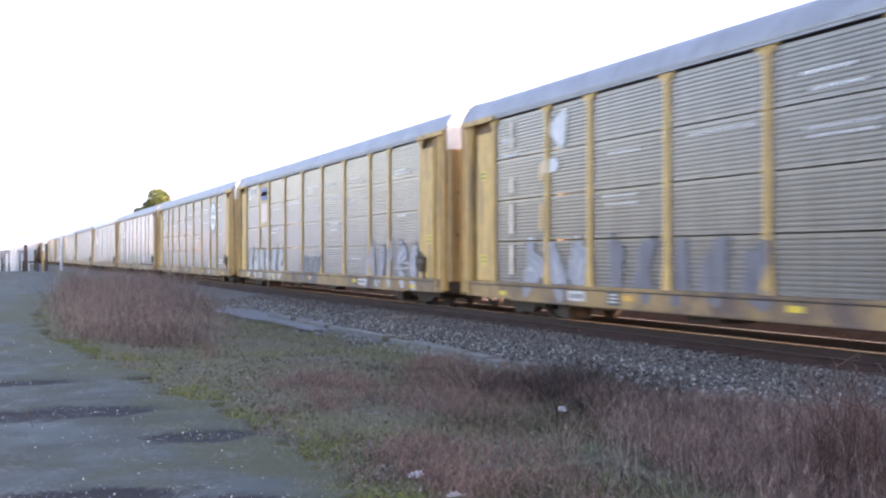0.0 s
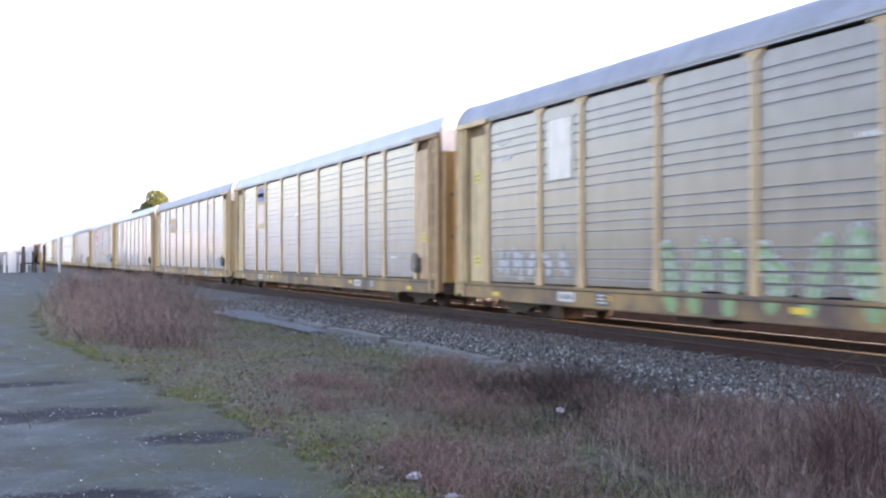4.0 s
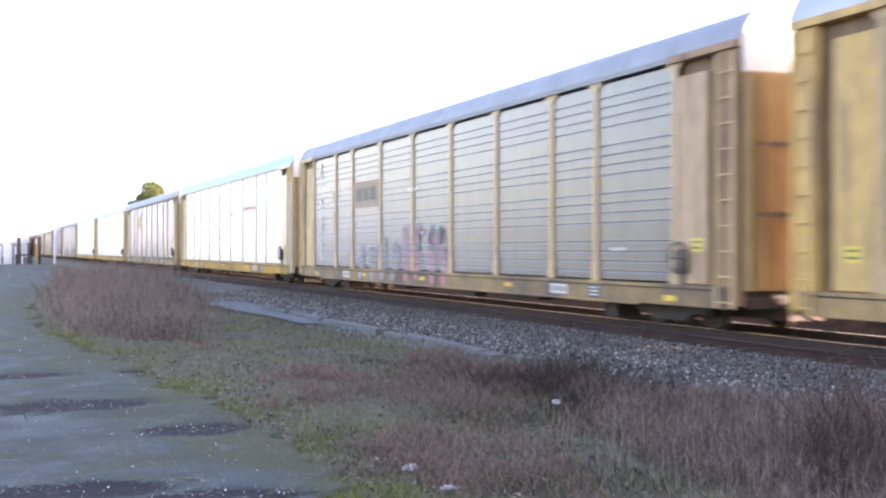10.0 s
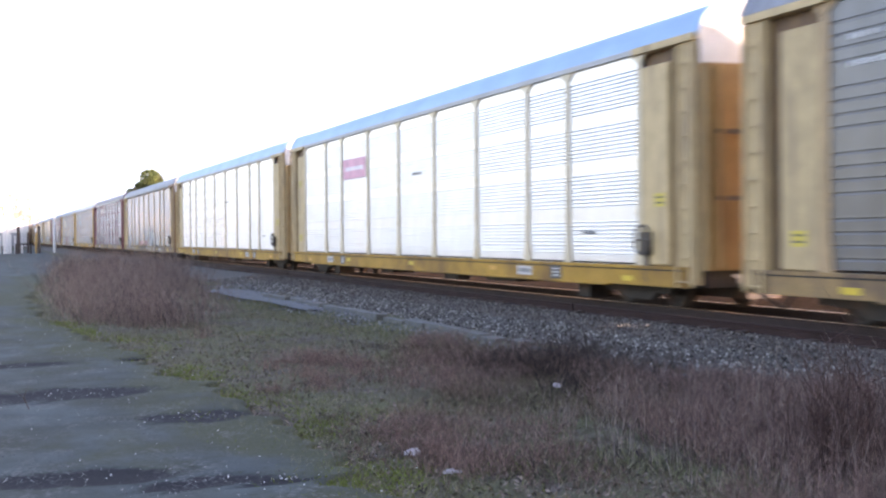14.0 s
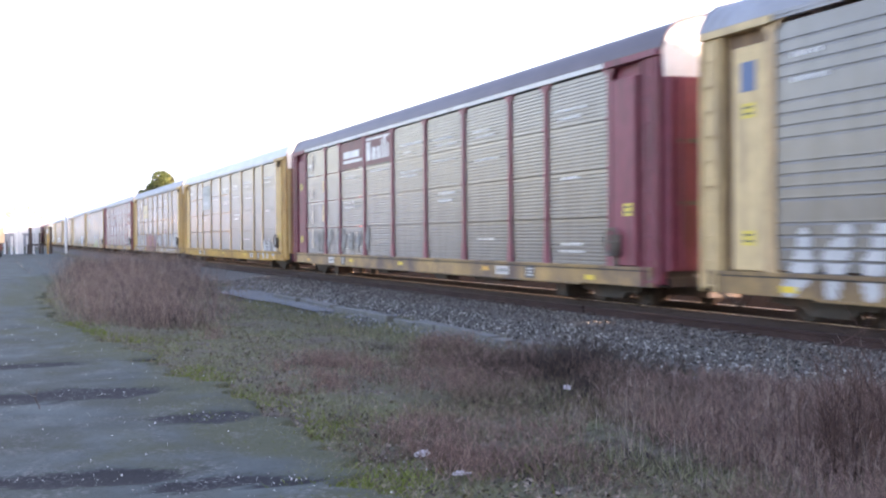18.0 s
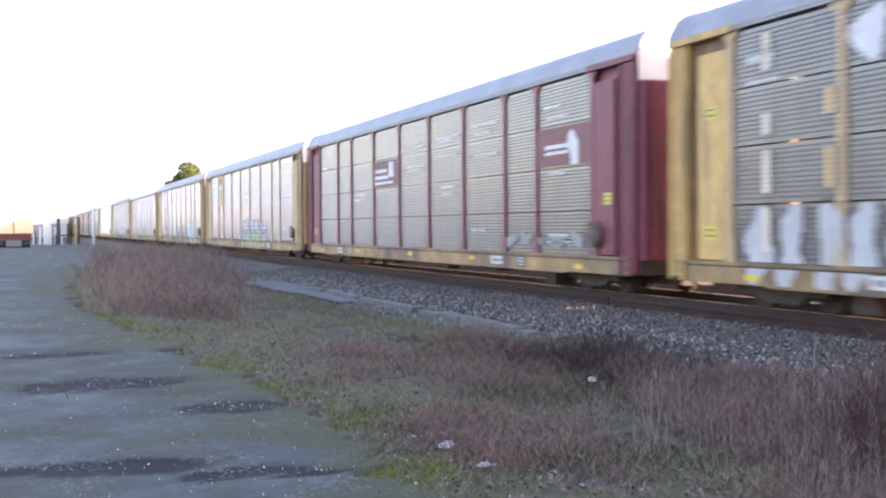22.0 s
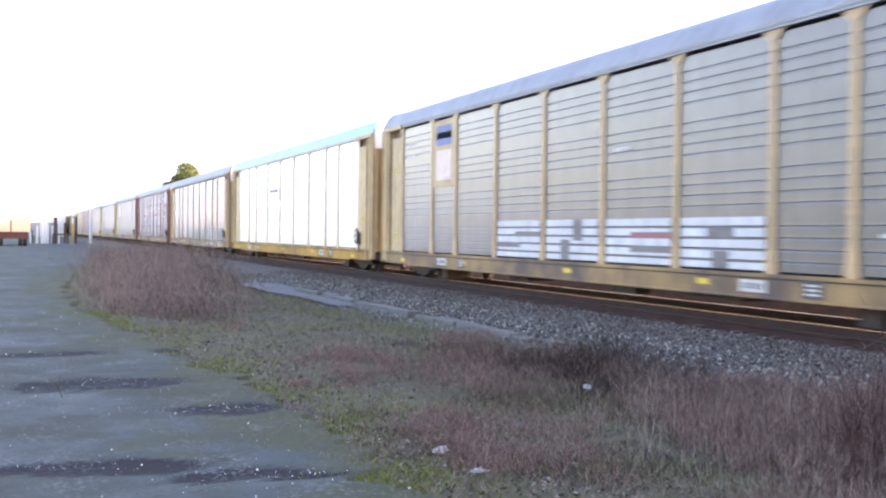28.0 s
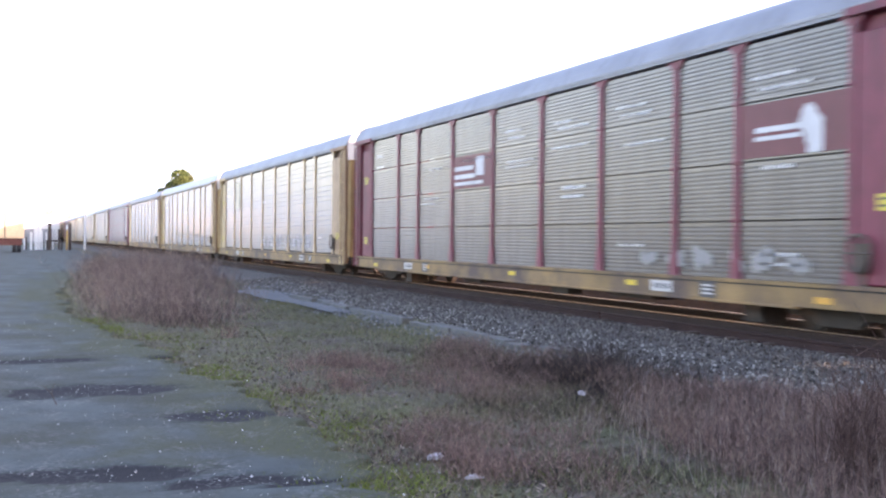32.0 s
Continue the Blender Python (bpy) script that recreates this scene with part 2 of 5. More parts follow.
def asphalt_sheet():
    bm = bmesh.new()
    prev = None
    ys = [-40, -20, -5, 0, 3] + [5 + 0.125 * i for i in range(200)] + [30 + 0.5 * i for i in range(60)] + [60 + 2 * i for i in range(70)]
    layer = bm.verts.layers.float_color.new("wear")
    for y in ys:
        e = edge_x(y) + 0.6 * noise.noise((y * 0.7, 3, 0)) + 0.3 * noise.noise((y * 3, 7, 0))
        row = []
        for x in [-80, -30, -12, -6] + [-4 + (e + 4) * i / 60 for i in range(60)] + [e, e + 0.05]:
            near = x > -5 and y < 60
            b = broken(x, y) if near and y < 19 else 0.0
            z = road_z(x, y) - 0.02 * b
            if x > e:
                z = -0.06
            v = bm.verts.new((x, y, z))
            v[layer] = (b, mossy(x, y) if near else 0.1, 0, 1)
            row.append(v)
        if prev:
            for i in range(len(row) - 1):
                bm.faces.new((prev[i], prev[i + 1], row[i + 1], row[i])).smooth = True
        prev = row
    return bm


def add_wear(m):
    """Mixes broken dark gravel and moss into the asphalt where the sheet is worn."""
    n, link = m.node_tree.nodes, m.node_tree.links.new
    bsdf = n["Principled BSDF"]
    colour = bsdf.inputs["Base Color"].links[0].from_socket
    att = n.new("ShaderNodeAttribute")
    att.attribute_name = "wear"
    sep = n.new("ShaderNodeSeparateColor")
    link(att.outputs["Color"], sep.inputs[0])
    tex = n.new("ShaderNodeTexNoise")
    tex.inputs["Scale"].default_value, tex.inputs["Detail"].default_value = 14, 5
    co = n.new("ShaderNodeTexCoord")
    link(co.outputs["Object"], tex.inputs["Vector"])
    for channel, rgb in ((1, (0.054, 0.060, 0.034)), (0, (0.015, 0.015, 0.018))):
        add = n.new("ShaderNodeMath")
        add.operation = "ADD"
        link(sep.outputs[channel], add.inputs[0])
        link(tex.outputs[0], add.inputs[1])
        ramp = n.new("ShaderNodeMapRange")
        ramp.inputs["From Min"].default_value, ramp.inputs["From Max"].default_value = (0.6, 1.35) if channel else (0.55, 1.12)
        link(add.outputs[0], ramp.inputs[0])
        mix = n.new("ShaderNodeMix")
        mix.data_type = "RGBA"
        mix.inputs[7].default_value = (*rgb, 1)
        link(ramp.outputs[0], mix.inputs[0])
        link(colour, mix.inputs[6])
        colour = mix.outputs[2]
    chips = n.new("ShaderNodeTexVoronoi")
    chips.inputs["Scale"].default_value = 38
    link(co.outputs["Object"], chips.inputs["Vector"])
    sp = n.new("ShaderNodeSeparateColor")
    link(chips.outputs["Color"], sp.inputs[0])
    patchy = n.new("ShaderNodeTexNoise")
    patchy.inputs["Scale"].default_value, patchy.inputs["Detail"].default_value = 1.7, 4
    link(co.outputs["Object"], patchy.inputs["Vector"])
    mul = n.new("ShaderNodeMath")
    mul.operation = "MULTIPLY"
    link(sp.outputs[0], mul.inputs[0])
    link(patchy.outputs[0], mul.inputs[1])
    few = n.new("ShaderNodeMapRange")
    few.inputs["From Min"].default_value, few.inputs["From Max"].default_value, few.inputs["To Max"].default_value = 0.42, 0.64, 0.7
    link(mul.outputs[0], few.inputs[0])
    mix = n.new("ShaderNodeMix")
    mix.data_type = "RGBA"
    mix.inputs[7].default_value = (0.15, 0.155, 0.155, 1)
    link(few.outputs[0], mix.inputs[0])
    link(colour, mix.inputs[6])
    link(mix.outputs[2], bsdf.inputs["Base Color"])


add_wear(ASPHALT)
tagged(part("road", asphalt_sheet(), ASPHALT), "worn grey asphalt yard with potholes and a crumbling mossy edge", "road", kind="structure")

# ---- the track ----
track = tagged(new("railway_track"), "rusty railway track on wooden ties in grey ballast", "railway track", kind="structure")


RAIL_SECTION = [(-0.075, 0), (0.075, 0), (0.075, 0.012), (0.012, 0.03), (0.009, 0.13), (0.036, 0.14), (0.036, 0.165), (0.03, 0.172), (-0.03, 0.172), (-0.036, 0.165),
                (-0.036, 0.14), (-0.009, 0.13), (-0.012, 0.03), (-0.075, 0.012)]


def rail_bm():
    return extrude_y(RAIL_SECTION, -80, 900, closed=True)


for s in (-1, 1):
    r = part("rail", rail_bm, RAIL, track, key="rail", at=(TRACK_X + s * 0.755, 0, RAIL_Z - 0.175))
    part("rail_head", lambda: boxes((-0.03, 0.03, -80, 900, 0.1725, 0.175)), RAIL_TOP, r, "polished running surface", key="rail_head")
for i in range(150):
    t = part("tie", lambda: boxes((-1.3, 1.3, -0.11, 0.11, -0.12, 0.0)), TIE, track, key="tie",
             at=(TRACK_X + random.uniform(-0.05, 0.05), -6 + 0.55 * i, RAIL_Z - 0.176))
    t.rotation_euler = (0, 0, radians(random.uniform(-0.8, 0.8)))


for i in range(150):
    b = part("tie_stub", lambda: boxes((-0.16, 0.1, -0.08, 0.08, -0.14, 0.0)), TIE, track, "buried end of an old tie", key="tie_stub",
             at=(TRACK_X - 1.50 + random.uniform(-0.06, 0.05), -5.9 + 0.55 * i + random.uniform(-0.06, 0.06), 0.19 + random.uniform(-0.025, 0.012)))
    b.rotation_euler = (0, 0, radians(random.uniform(-5, 5)))
for k, y0 in enumerate((-3.0, 20.9, 44.8)):
    spare_rail = part("spare_rail", lambda: extrude_y([(x, 1.06 * z) for x, z in RAIL_SECTION], 0, 23.8, closed=True), SPARE, key="spare_rail", at=(TRACK_X - 1.45 + 0.012 * (k % 2), y0, 0.135))
    tagged(spare_rail, "rusted spare rail lying along the tie ends beside the track", "rail", "spare rails beside the track")


def from_arrays(name, verts, faces, mat, label="", category="", kind="stuff"):
    me = bpy.data.meshes.new(name)
    me.from_pydata(verts, [], faces)
    me.materials.append(mat)
    return tagged(new(name, me), label, category, kind=kind)


def ballast_sheet():
    bm = bmesh.new()
    xs = [8.35 + 0.25 * i for i in range(19)] + [13.1, 14.0, 14.6, 15.2, 16.0, 17.0, 17.6]
    ys = [-60, -10] + [2 + 0.5 * i for i in range(90)] + [48 + 6 * i for i in range(30)] + [300, 500, 900]
    prev = None
    for y in ys:
        row = []
        for i, x in enumerate(xs):
            if i == 0:
                x += 0.35 * noise.noise((y * 0.8, 0, 2))
            z = bed_height(x) + 0.012 + (0.03 * noise.noise((x * 2.5, y * 2.5, 4)) if 0 < i < len(xs) - 1 and y < 60 else 0)
            row.append(bm.verts.new((x, y, z - (0.05 if i == 0 else 0))))
        if prev:
            for i in range(len(xs) - 1):
                bm.faces.new((prev[i], prev[i + 1], row[i + 1], row[i])).smooth = True
        prev = row
    return bm


tagged(part("track_bed", lambda: extrude_y([(TRACK_X - 0.95, 0.11), (TRACK_X - 0.9, 0.143), (TRACK_X, 0.15), (TRACK_X + 0.9, 0.143), (TRACK_X + 1.3, 0.11)], -60, 900), OILED), "dark oily stone bed between the rails", "track bed", kind="structure")
tagged(part("ballast_bed", ballast_sheet(), BALLAST), "grey crushed stone bed under the railway track", "ballast", kind="structure")

ICO = None


def stones(name, places, mat, label, category):
    """Many small angular stones in one mesh: (x, y, z, size) each."""
    global ICO
    if ICO is None:
        bm = bmesh.new()
        bmesh.ops.create_icosphere(bm, subdivisions=1, radius=1)
        ICO = (np.array([v.co for v in bm.verts]), [[v.index for v in f.verts] for f in bm.faces])
        bm.free()
    rng = np.random.default_rng(5)
    base, faces = ICO
    vs, fs = [], []
    for k, (x, y, z, r) in enumerate(places):
        m = rng.normal(size=(3, 3))
        q, _ = np.linalg.qr(m)
        p = (base * rng.uniform(0.55, 1.15, (len(base), 1))) * np.array([1.0, rng.uniform(0.6, 1), rng.uniform(0.5, 0.8)]) * r
        vs.append(p @ q + np.array([x, y, z]))
        fs += [[i + k * len(base) for i in f] for f in faces]
    return from_arrays(name, np.concatenate(vs).tolist(), fs, mat, label, category)


def island_material(name, colours, rough=0.9):
    """Each piece takes its own colour between those given."""
    m = bpy.data.materials.new(name)
    m.use_nodes = True
    n, link = m.node_tree.nodes, m.node_tree.links.new
    geo = n.new("ShaderNodeNewGeometry")
    ramp = n.new("ShaderNodeValToRGB")
    el = ramp.color_ramp.elements
    while len(el) < len(colours):
        el.new(0.5)
    for i, c in enumerate(colours):
        el[i].position, el[i].color = i / (len(colours) - 1), (*c, 1)
    link(geo.outputs["Random Per Island"], ramp.inputs[0])
    tex = n.new("ShaderNodeTexNoise")
    tex.inputs["Scale"].default_value = 60
    hsv = n.new("ShaderNodeHueSaturation")
    rng = n.new("ShaderNodeMapRange")
    rng.inputs["To Min"].default_value, rng.inputs["To Max"].default_value = 0.7, 1.3
    link(tex.outputs[0], rng.inputs[0])
    link(rng.outputs[0], hsv.inputs["Value"])
    link(ramp.outputs[0], hsv.inputs["Color"])
    link(hsv.outputs[0], n["Principled BSDF"].inputs["Base Color"])
    n["Principled BSDF"].inputs["Roughness"].default_value = rough
    n["Principled BSDF"].inputs["Specular IOR Level"].default_value = 0.2
    return m


STONE_MIX = island_material("ballast_stones", ((0.03, 0.027, 0.025), (0.08, 0.074, 0.066), (0.118, 0.111, 0.10), (0.155, 0.147, 0.134), (0.40, 0.385, 0.36)))
PALE_STONE = island_material("pale_pebbles", ((0.09, 0.09, 0.10), (0.16, 0.16, 0.17), (0.3, 0.3, 0.31), (0.7, 0.7, 0.71)))
WEED_MIX = island_material("dead_reddish_weeds", ((0.035, 0.022, 0.021), (0.128, 0.08, 0.071), (0.205, 0.135, 0.115), (0.36, 0.265, 0.225)))
STRAW_MIX = island_material("dead_straw_weeds", ((0.06, 0.045, 0.036), (0.115, 0.085, 0.065), (0.18, 0.135, 0.10), (0.27, 0.21, 0.16)))
DARK_MIX = island_material("dark_weed_litter", ((0.025, 0.02, 0.018), (0.045, 0.033, 0.03), (0.07, 0.05, 0.042)))
SCRUB_MIX = island_material("reddish_scrub", ((0.07, 0.046, 0.04), (0.14, 0.097, 0.085), (0.22, 0.165, 0.142), (0.34, 0.275, 0.235)))
GRASS_MIX = island_material("winter_grass", ((0.065, 0.062, 0.032), (0.12, 0.132, 0.055), (0.185, 0.182, 0.098), (0.30, 0.26, 0.175)))
LEAF_LITTER = island_material("leaf_litter", ((0.022, 0.017, 0.016), (0.06, 0.045, 0.04), (0.10, 0.09, 0.048), (0.14, 0.105, 0.085), (0.28, 0.23, 0.19)))
MOSS_MIX = island_material("bright_moss", ((0.06, 0.08, 0.016), (0.11, 0.145, 0.02), (0.17, 0.205, 0.034)))

rng = np.random.default_rng(11)
places = []
for _ in range(26000):
    x, y = rng.uniform(8.3, 11.35), 7.5 + 40 * rng.random() ** 1.5
    if x < 8.7 + 0.35 * noise.noise((y * 0.8, 0, 2)) and rng.random() < 0.5:
        continue
    places.append((x, y, bed_height(x) + 0.02 + rng.uniform(-0.01, 0.02), rng.uniform(0.012, 0.039)))
inner = []
for _ in range(2600):
    x, y = rng.uniform(11.9, 14.2), 8 + 40 * rng.random() ** 1.5
    inner.append((x, y, 0.155, rng.uniform(0.02, 0.045)))
stones("oily_stones", inner, island_material("oily_stones", ((0.02, 0.015, 0.013), (0.05, 0.036, 0.03), (0.08, 0.058, 0.045), (0.2, 0.16, 0.13))), "dark oily stones between the rails", "ballast")
DULL_STONE = island_material("dull_ballast_stones", ((0.04, 0.034, 0.03), (0.083, 0.072, 0.064), (0.112, 0.098, 0.088), (0.145, 0.13, 0.116), (0.24, 0.22, 0.2)))
upper = [q for q in places if q[0] > 9.9 + 0.5 * noise.noise((q[1] * 0.5, 2, 2))]
stones("dull_ballast_stones", upper, DULL_STONE, "dull brownish ballast stones beside the ties", "ballast")
kept = set(upper)
places = [q for q in places if q not in kept]
stones("ballast_stones", places, STONE_MIX, "loose grey crushed ballast stones along the track", "ballast")


def stalks(name, count, spot, height, mat, label, category, spread=0.25, thick=0.006, twigs=2, seed=1):
    """Thin dry stems with a few side twigs, in one mesh. spot(rng) gives (x, y) or None; height(rng, x, y) a length."""
    r = np.random.default_rng(seed)
    roots, tall = [], []
    for _ in range(count):
        xy = spot(r)
        if xy is not None:
            roots.append((xy[0], xy[1], -0.06))
            tall.append(height(r, *xy))
    p, h = np.array(roots), np.array(tall)[:, None]
    n = len(p)
    lean = np.concatenate([r.normal(size=(n, 2)) * spread, np.ones((n, 1))], 1)
    tip = p + lean * h
    starts, ends, widths = [p], [tip], [thick * r.uniform(0.6, 1.3, (n, 1))]
    for _ in range(twigs):
        a = p + (tip - p) * r.uniform(0.35, 0.85, (n, 1))
        way = np.concatenate([r.normal(size=(n, 2)) * 0.35, r.uniform(0.3, 0.9, (n, 1))], 1)
        starts.append(a)
        ends.append(a + way * h * 0.35)
        widths.append(np.full((n, 1), thick * 0.6))
    a, b, w = np.concatenate(starts), np.concatenate(ends), np.concatenate(widths)
    d = b - a
    side = np.cross(d, r.normal(size=d.shape))
    side *= w / (np.linalg.norm(side, axis=1, keepdims=True) + 1e-9)
    other = np.cross(d, side)
    other *= w / (np.linalg.norm(other, axis=1, keepdims=True) + 1e-9)
    verts = np.stack([a + side, a - 0.5 * side + 0.87 * other, a - 0.5 * side - 0.87 * other, b], 1).reshape(-1, 3)
    k = 4 * np.arange(len(a))[:, None]
    faces = np.stack([k + (0, 1, 3), k + (1, 2, 3), k + (2, 0, 3)], 1).reshape(-1, 3)
    return from_arrays(name, verts.tolist(), faces.tolist(), mat, label, category)


def clumps(seed, count, size):
    """Clump centres in the weedy strip between the asphalt and the ballast: x, y, radius, height."""
    r = random.Random(seed)
    out = []
    while len(out) < count:
        y = 5.0 + 16 * r.random() ** 1.35
        x = r.uniform(2.9, 8.7)
        want = 0.3 + 1.5 * noise.noise((x * 0.6, y * 0.42, 1 + 0.37 * (seed % 7))) + 0.12 * (x - 4.0) - 0.085 * max(0, y - 11)
        if x < edge_x(y) + 0.45 or (x > 7.25 and y > 11) or r.random() > want:
            continue
        h = 0.16 + 0.2 * r.random() + (0.09 * max(0, x - 4.2) if y < 9 else 0.02 * max(0, x - 4.2))
        if x > 7.6:
            h *= 0.7
        out.append((x, y, size * r.uniform(0.5, 1.2), min(h, 0.7)))
    return out


def clump_stalks(name, seed, count, each, size, mat, label, thick=0.003, low=1.0, spread=0.38, twigs=4):
    r = random.Random(seed)
    todo = []
    for x, y, rad, h in clumps(seed, count, size):
        for _ in range(each):
            todo.append((x + r.gauss(0, 0.5) * rad, y + r.gauss(0, 0.5) * rad, h * low * r.uniform(0.35, 1.15)))
    queue = iter(todo)
    now = [None]

    def spot(_):
        now[0] = next(queue)
        return now[0][:2]
    return stalks(name, len(todo), spot, lambda *_: now[0][2], mat, label, "weeds", spread=spread, thick=thick, twigs=twigs, seed=seed)


clump_stalks("reddish_weeds", 2, 330, 75, 0.34, WEED_MIX, "clumps of dead reddish-brown weeds beside the track", 0.0026, 0.95, 0.55, 6)
clump_stalks("straw_weeds", 12, 120, 50, 0.4, STRAW_MIX, "clumps of pale dead straw weeds beside the track", 0.0026, 0.9, 0.6, 5)
clump_stalks("weed_litter", 22, 300, 70, 0.6, DARK_MIX, "low dark tangle of rotting weed stems", low=0.35, spread=0.8)


def bramble_spot(r):
    return 6.72 + 0.42 * r.normal() + 0.25 * np.sin(r.random() * 6), 9.6 + 4.8 * r.random()


stalks("dark_brambles", 2500, bramble_spot, lambda r, x, y: max(0.05, 0.3 + 0.5 * noise.noise((x * 0.9, y * 0.9, 17))) * r.uniform(0.4, 1.2), DARK_MIX, "low mass of dark leafless brambles before the ballast", "brambles",
       spread=0.7, thick=0.004, twigs=6, seed=41)


def tall_spot(r):
    return r.uniform(4.6, 8.6), 5.6 + 4.5 * r.random()


PALE_STEM = island_material("pale_dead_stems", ((0.08, 0.058, 0.048), (0.16, 0.125, 0.108), (0.36, 0.30, 0.265)))
stalks("tall_dead_stems", 620, tall_spot, lambda r, x, y: r.uniform(0.3, 0.85) * (0.6 + 0.13 * (x - 4.6)), PALE_STEM, "tall thin dead stems standing above the weeds", "weeds", spread=0.12, thick=0.0038, twigs=3, seed=32)


def shrub_spot(r):
    return 5.78 + 0.13 * r.normal(), 6.5 + 0.22 * r.normal()


SHRUB_MIX = island_material("dark_red_twigs", ((0.035, 0.022, 0.02), (0.075, 0.045, 0.04), (0.12, 0.075, 0.065)))
stalks("leafless_shrub", 70, shrub_spot, lambda r, x, y: r.uniform(0.5, 1.32), SHRUB_MIX, "leafless dark reddish shrub of thin upright stems", "shrub", spread=0.10, thick=0.0052, twigs=9, seed=51)


def scrub_spot(r):
    y = 22.5 + 42 * r.random() ** 1.3
    lo, hi = edge_x(y) + 0.7, min(8.2, 4.6 + 0.12 * (y - 22))
    x = lo + (hi - lo) * r.random() + r.normal() * 0.3
    if x < edge_x(y) + 0.3 or (y < 27 and x > 3.2 + 3.2 * r.random()):
        return None
    if r.random() > 0.42 + 1.3 * noise.noise((x * 0.5, y * 0.25, 3)):
        return None
    return x, y


def dark_scrub_spot(r):
    xy = scrub_spot(r)
    if xy is None or r.random() > 0.25 + 1.8 * noise.noise((xy[0] * 0.7, xy[1] * 0.16, 61)) + 0.012 * (xy[1] - 30):
        return None
    return xy


stalks("dark_scrub", 5200, dark_scrub_spot, lambda r, x, y: (0.5 + 0.03 * min(18, y - 22)) * (0.25 + 0.9 * r.random()), DARK_MIX,
       "patches of dark leafless scrub among paler stems", "scrub", spread=0.45, thick=0.005, twigs=7, seed=43)
stalks("dry_scrub", 15000, scrub_spot, lambda r, x, y: max(0.15, 0.42 + 0.035 * min(14, y - 22) + 0.65 * noise.noise((x * 0.8, y * 0.4, 6))) * (0.3 + 1.15 * r.random() ** 1.4), SCRUB_MIX,
       "tall reddish-brown dry scrub at the asphalt's edge", "scrub", spread=0.42, thick=0.0045, twigs=8, seed=3)


def grass_spot(r):
    y = 5.5 + 44 * r.random() ** 1.8
    x = r.uniform(edge_x(y) - 0.25 - 0.5 * max(0, noise.noise((y * 0.9, 5, 8))), 8.4)
    if r.random() > 0.6 + 0.7 * noise.noise((x * 0.8, y * 0.5, 12)):
        return None
    return x, y


stalks("short_grass", 95000, grass_spot, lambda r, x, y: r.uniform(0.07, 0.14), GRASS_MIX, "short trampled winter grass on the bare dirt", "grass", spread=0.65, thick=0.0035, twigs=0, seed=4)


def flakes(name, count, spot, mat, label, category, size=0.018, seed=1):
    """Small flat scraps lying on the soil, in one mesh."""
    r = np.random.default_rng(seed)
    at = [p for p in (spot(r) for _ in range(count)) if p is not None]
    c = np.array([(x, y, soil_z(x, y) + r.uniform(0.002, 0.028)) for x, y in at])
    n = len(c)
    a = r.uniform(0, 2 * np.pi, n)
    u = np.stack([np.cos(a), np.sin(a), r.normal(size=n) * 0.5], 1) * (size * r.uniform(0.5, 1.7, (n, 1)))
    v = np.stack([-np.sin(a), np.cos(a), r.normal(size=n) * 0.5], 1) * (size * r.uniform(0.2, 0.8, (n, 1)))
    verts = np.stack([c - u, c - v, c + u, c + v], 1).reshape(-1, 3)
    k = 4 * np.arange(n)[:, None]
    return from_arrays(name, verts.tolist(), (k + (0, 1, 2, 3)).tolist(), mat, label, category)


def litter_spot(r):
    y = 5.2 + 24 * r.random() ** 1.7
    x = r.uniform(edge_x(y) - 0.1, 8.7)
    if r.random() > 0.75 + 0.7 * noise.noise((x * 0.7, y * 0.7, 30)):
        return None
    return x, y


flakes("leaf_litter", 52000, litter_spot, LEAF_LITTER, "rotting brown leaf litter on bare soil", "leaf litter", seed=14)


def moss_spot(r):
    y = 7 + 19 * r.random() ** 1.3
    x = edge_x(y) + r.normal() * 0.42 + 0.12
    if r.random() > 0.25 + 1.5 * noise.noise((x * 0.9, y * 0.7, 22)):
        return None
    return x, y


stalks("moss_edge", 9000, moss_spot, lambda r, x, y: r.uniform(0.06, 0.09), MOSS_MIX, "bright green moss along the asphalt's broken edge", "moss", spread=0.9, thick=0.007, twigs=2, seed=6)


BLOTCH_RISE = [0.010]


def blotch(name, cx, cy, rx, ry, seed, mat=None, label="shallow dark pothole of broken damp asphalt in the yard"):
    bm = bmesh.new()
    rings = 7
    BLOTCH_RISE[0] += 0.00035
    rise = BLOTCH_RISE[0]
    mid = bm.verts.new((cx, cy, road_z(cx, cy) + rise))
    prev = None
    n = 48
    for k in range(1, rings + 1):
        row = []
        for i in range(n):
            a = 2 * math.pi * i / n
            w = 1 + 0.55 * noise.noise((math.cos(a) * 1.6, math.sin(a) * 1.6, seed)) + 0.25 * noise.noise((math.cos(a) * 6, math.sin(a) * 6, seed + 9))
            x, y = cx + rx * w * math.cos(a) * k / rings, cy + ry * w * math.sin(a) * k / rings
            row.append(bm.verts.new((x, y, road_z(x, y) + (rise if k < rings else -0.002))))
        for i in range(n):
            if prev:
                bm.faces.new((prev[i], prev[(i + 1) % n], row[(i + 1) % n], row[i]))
            else:
                bm.faces.new((mid, row[i], row[(i + 1) % n]))
        prev = row
    return tagged(part(name, bm, mat or WET), label, "pothole", kind="structure")


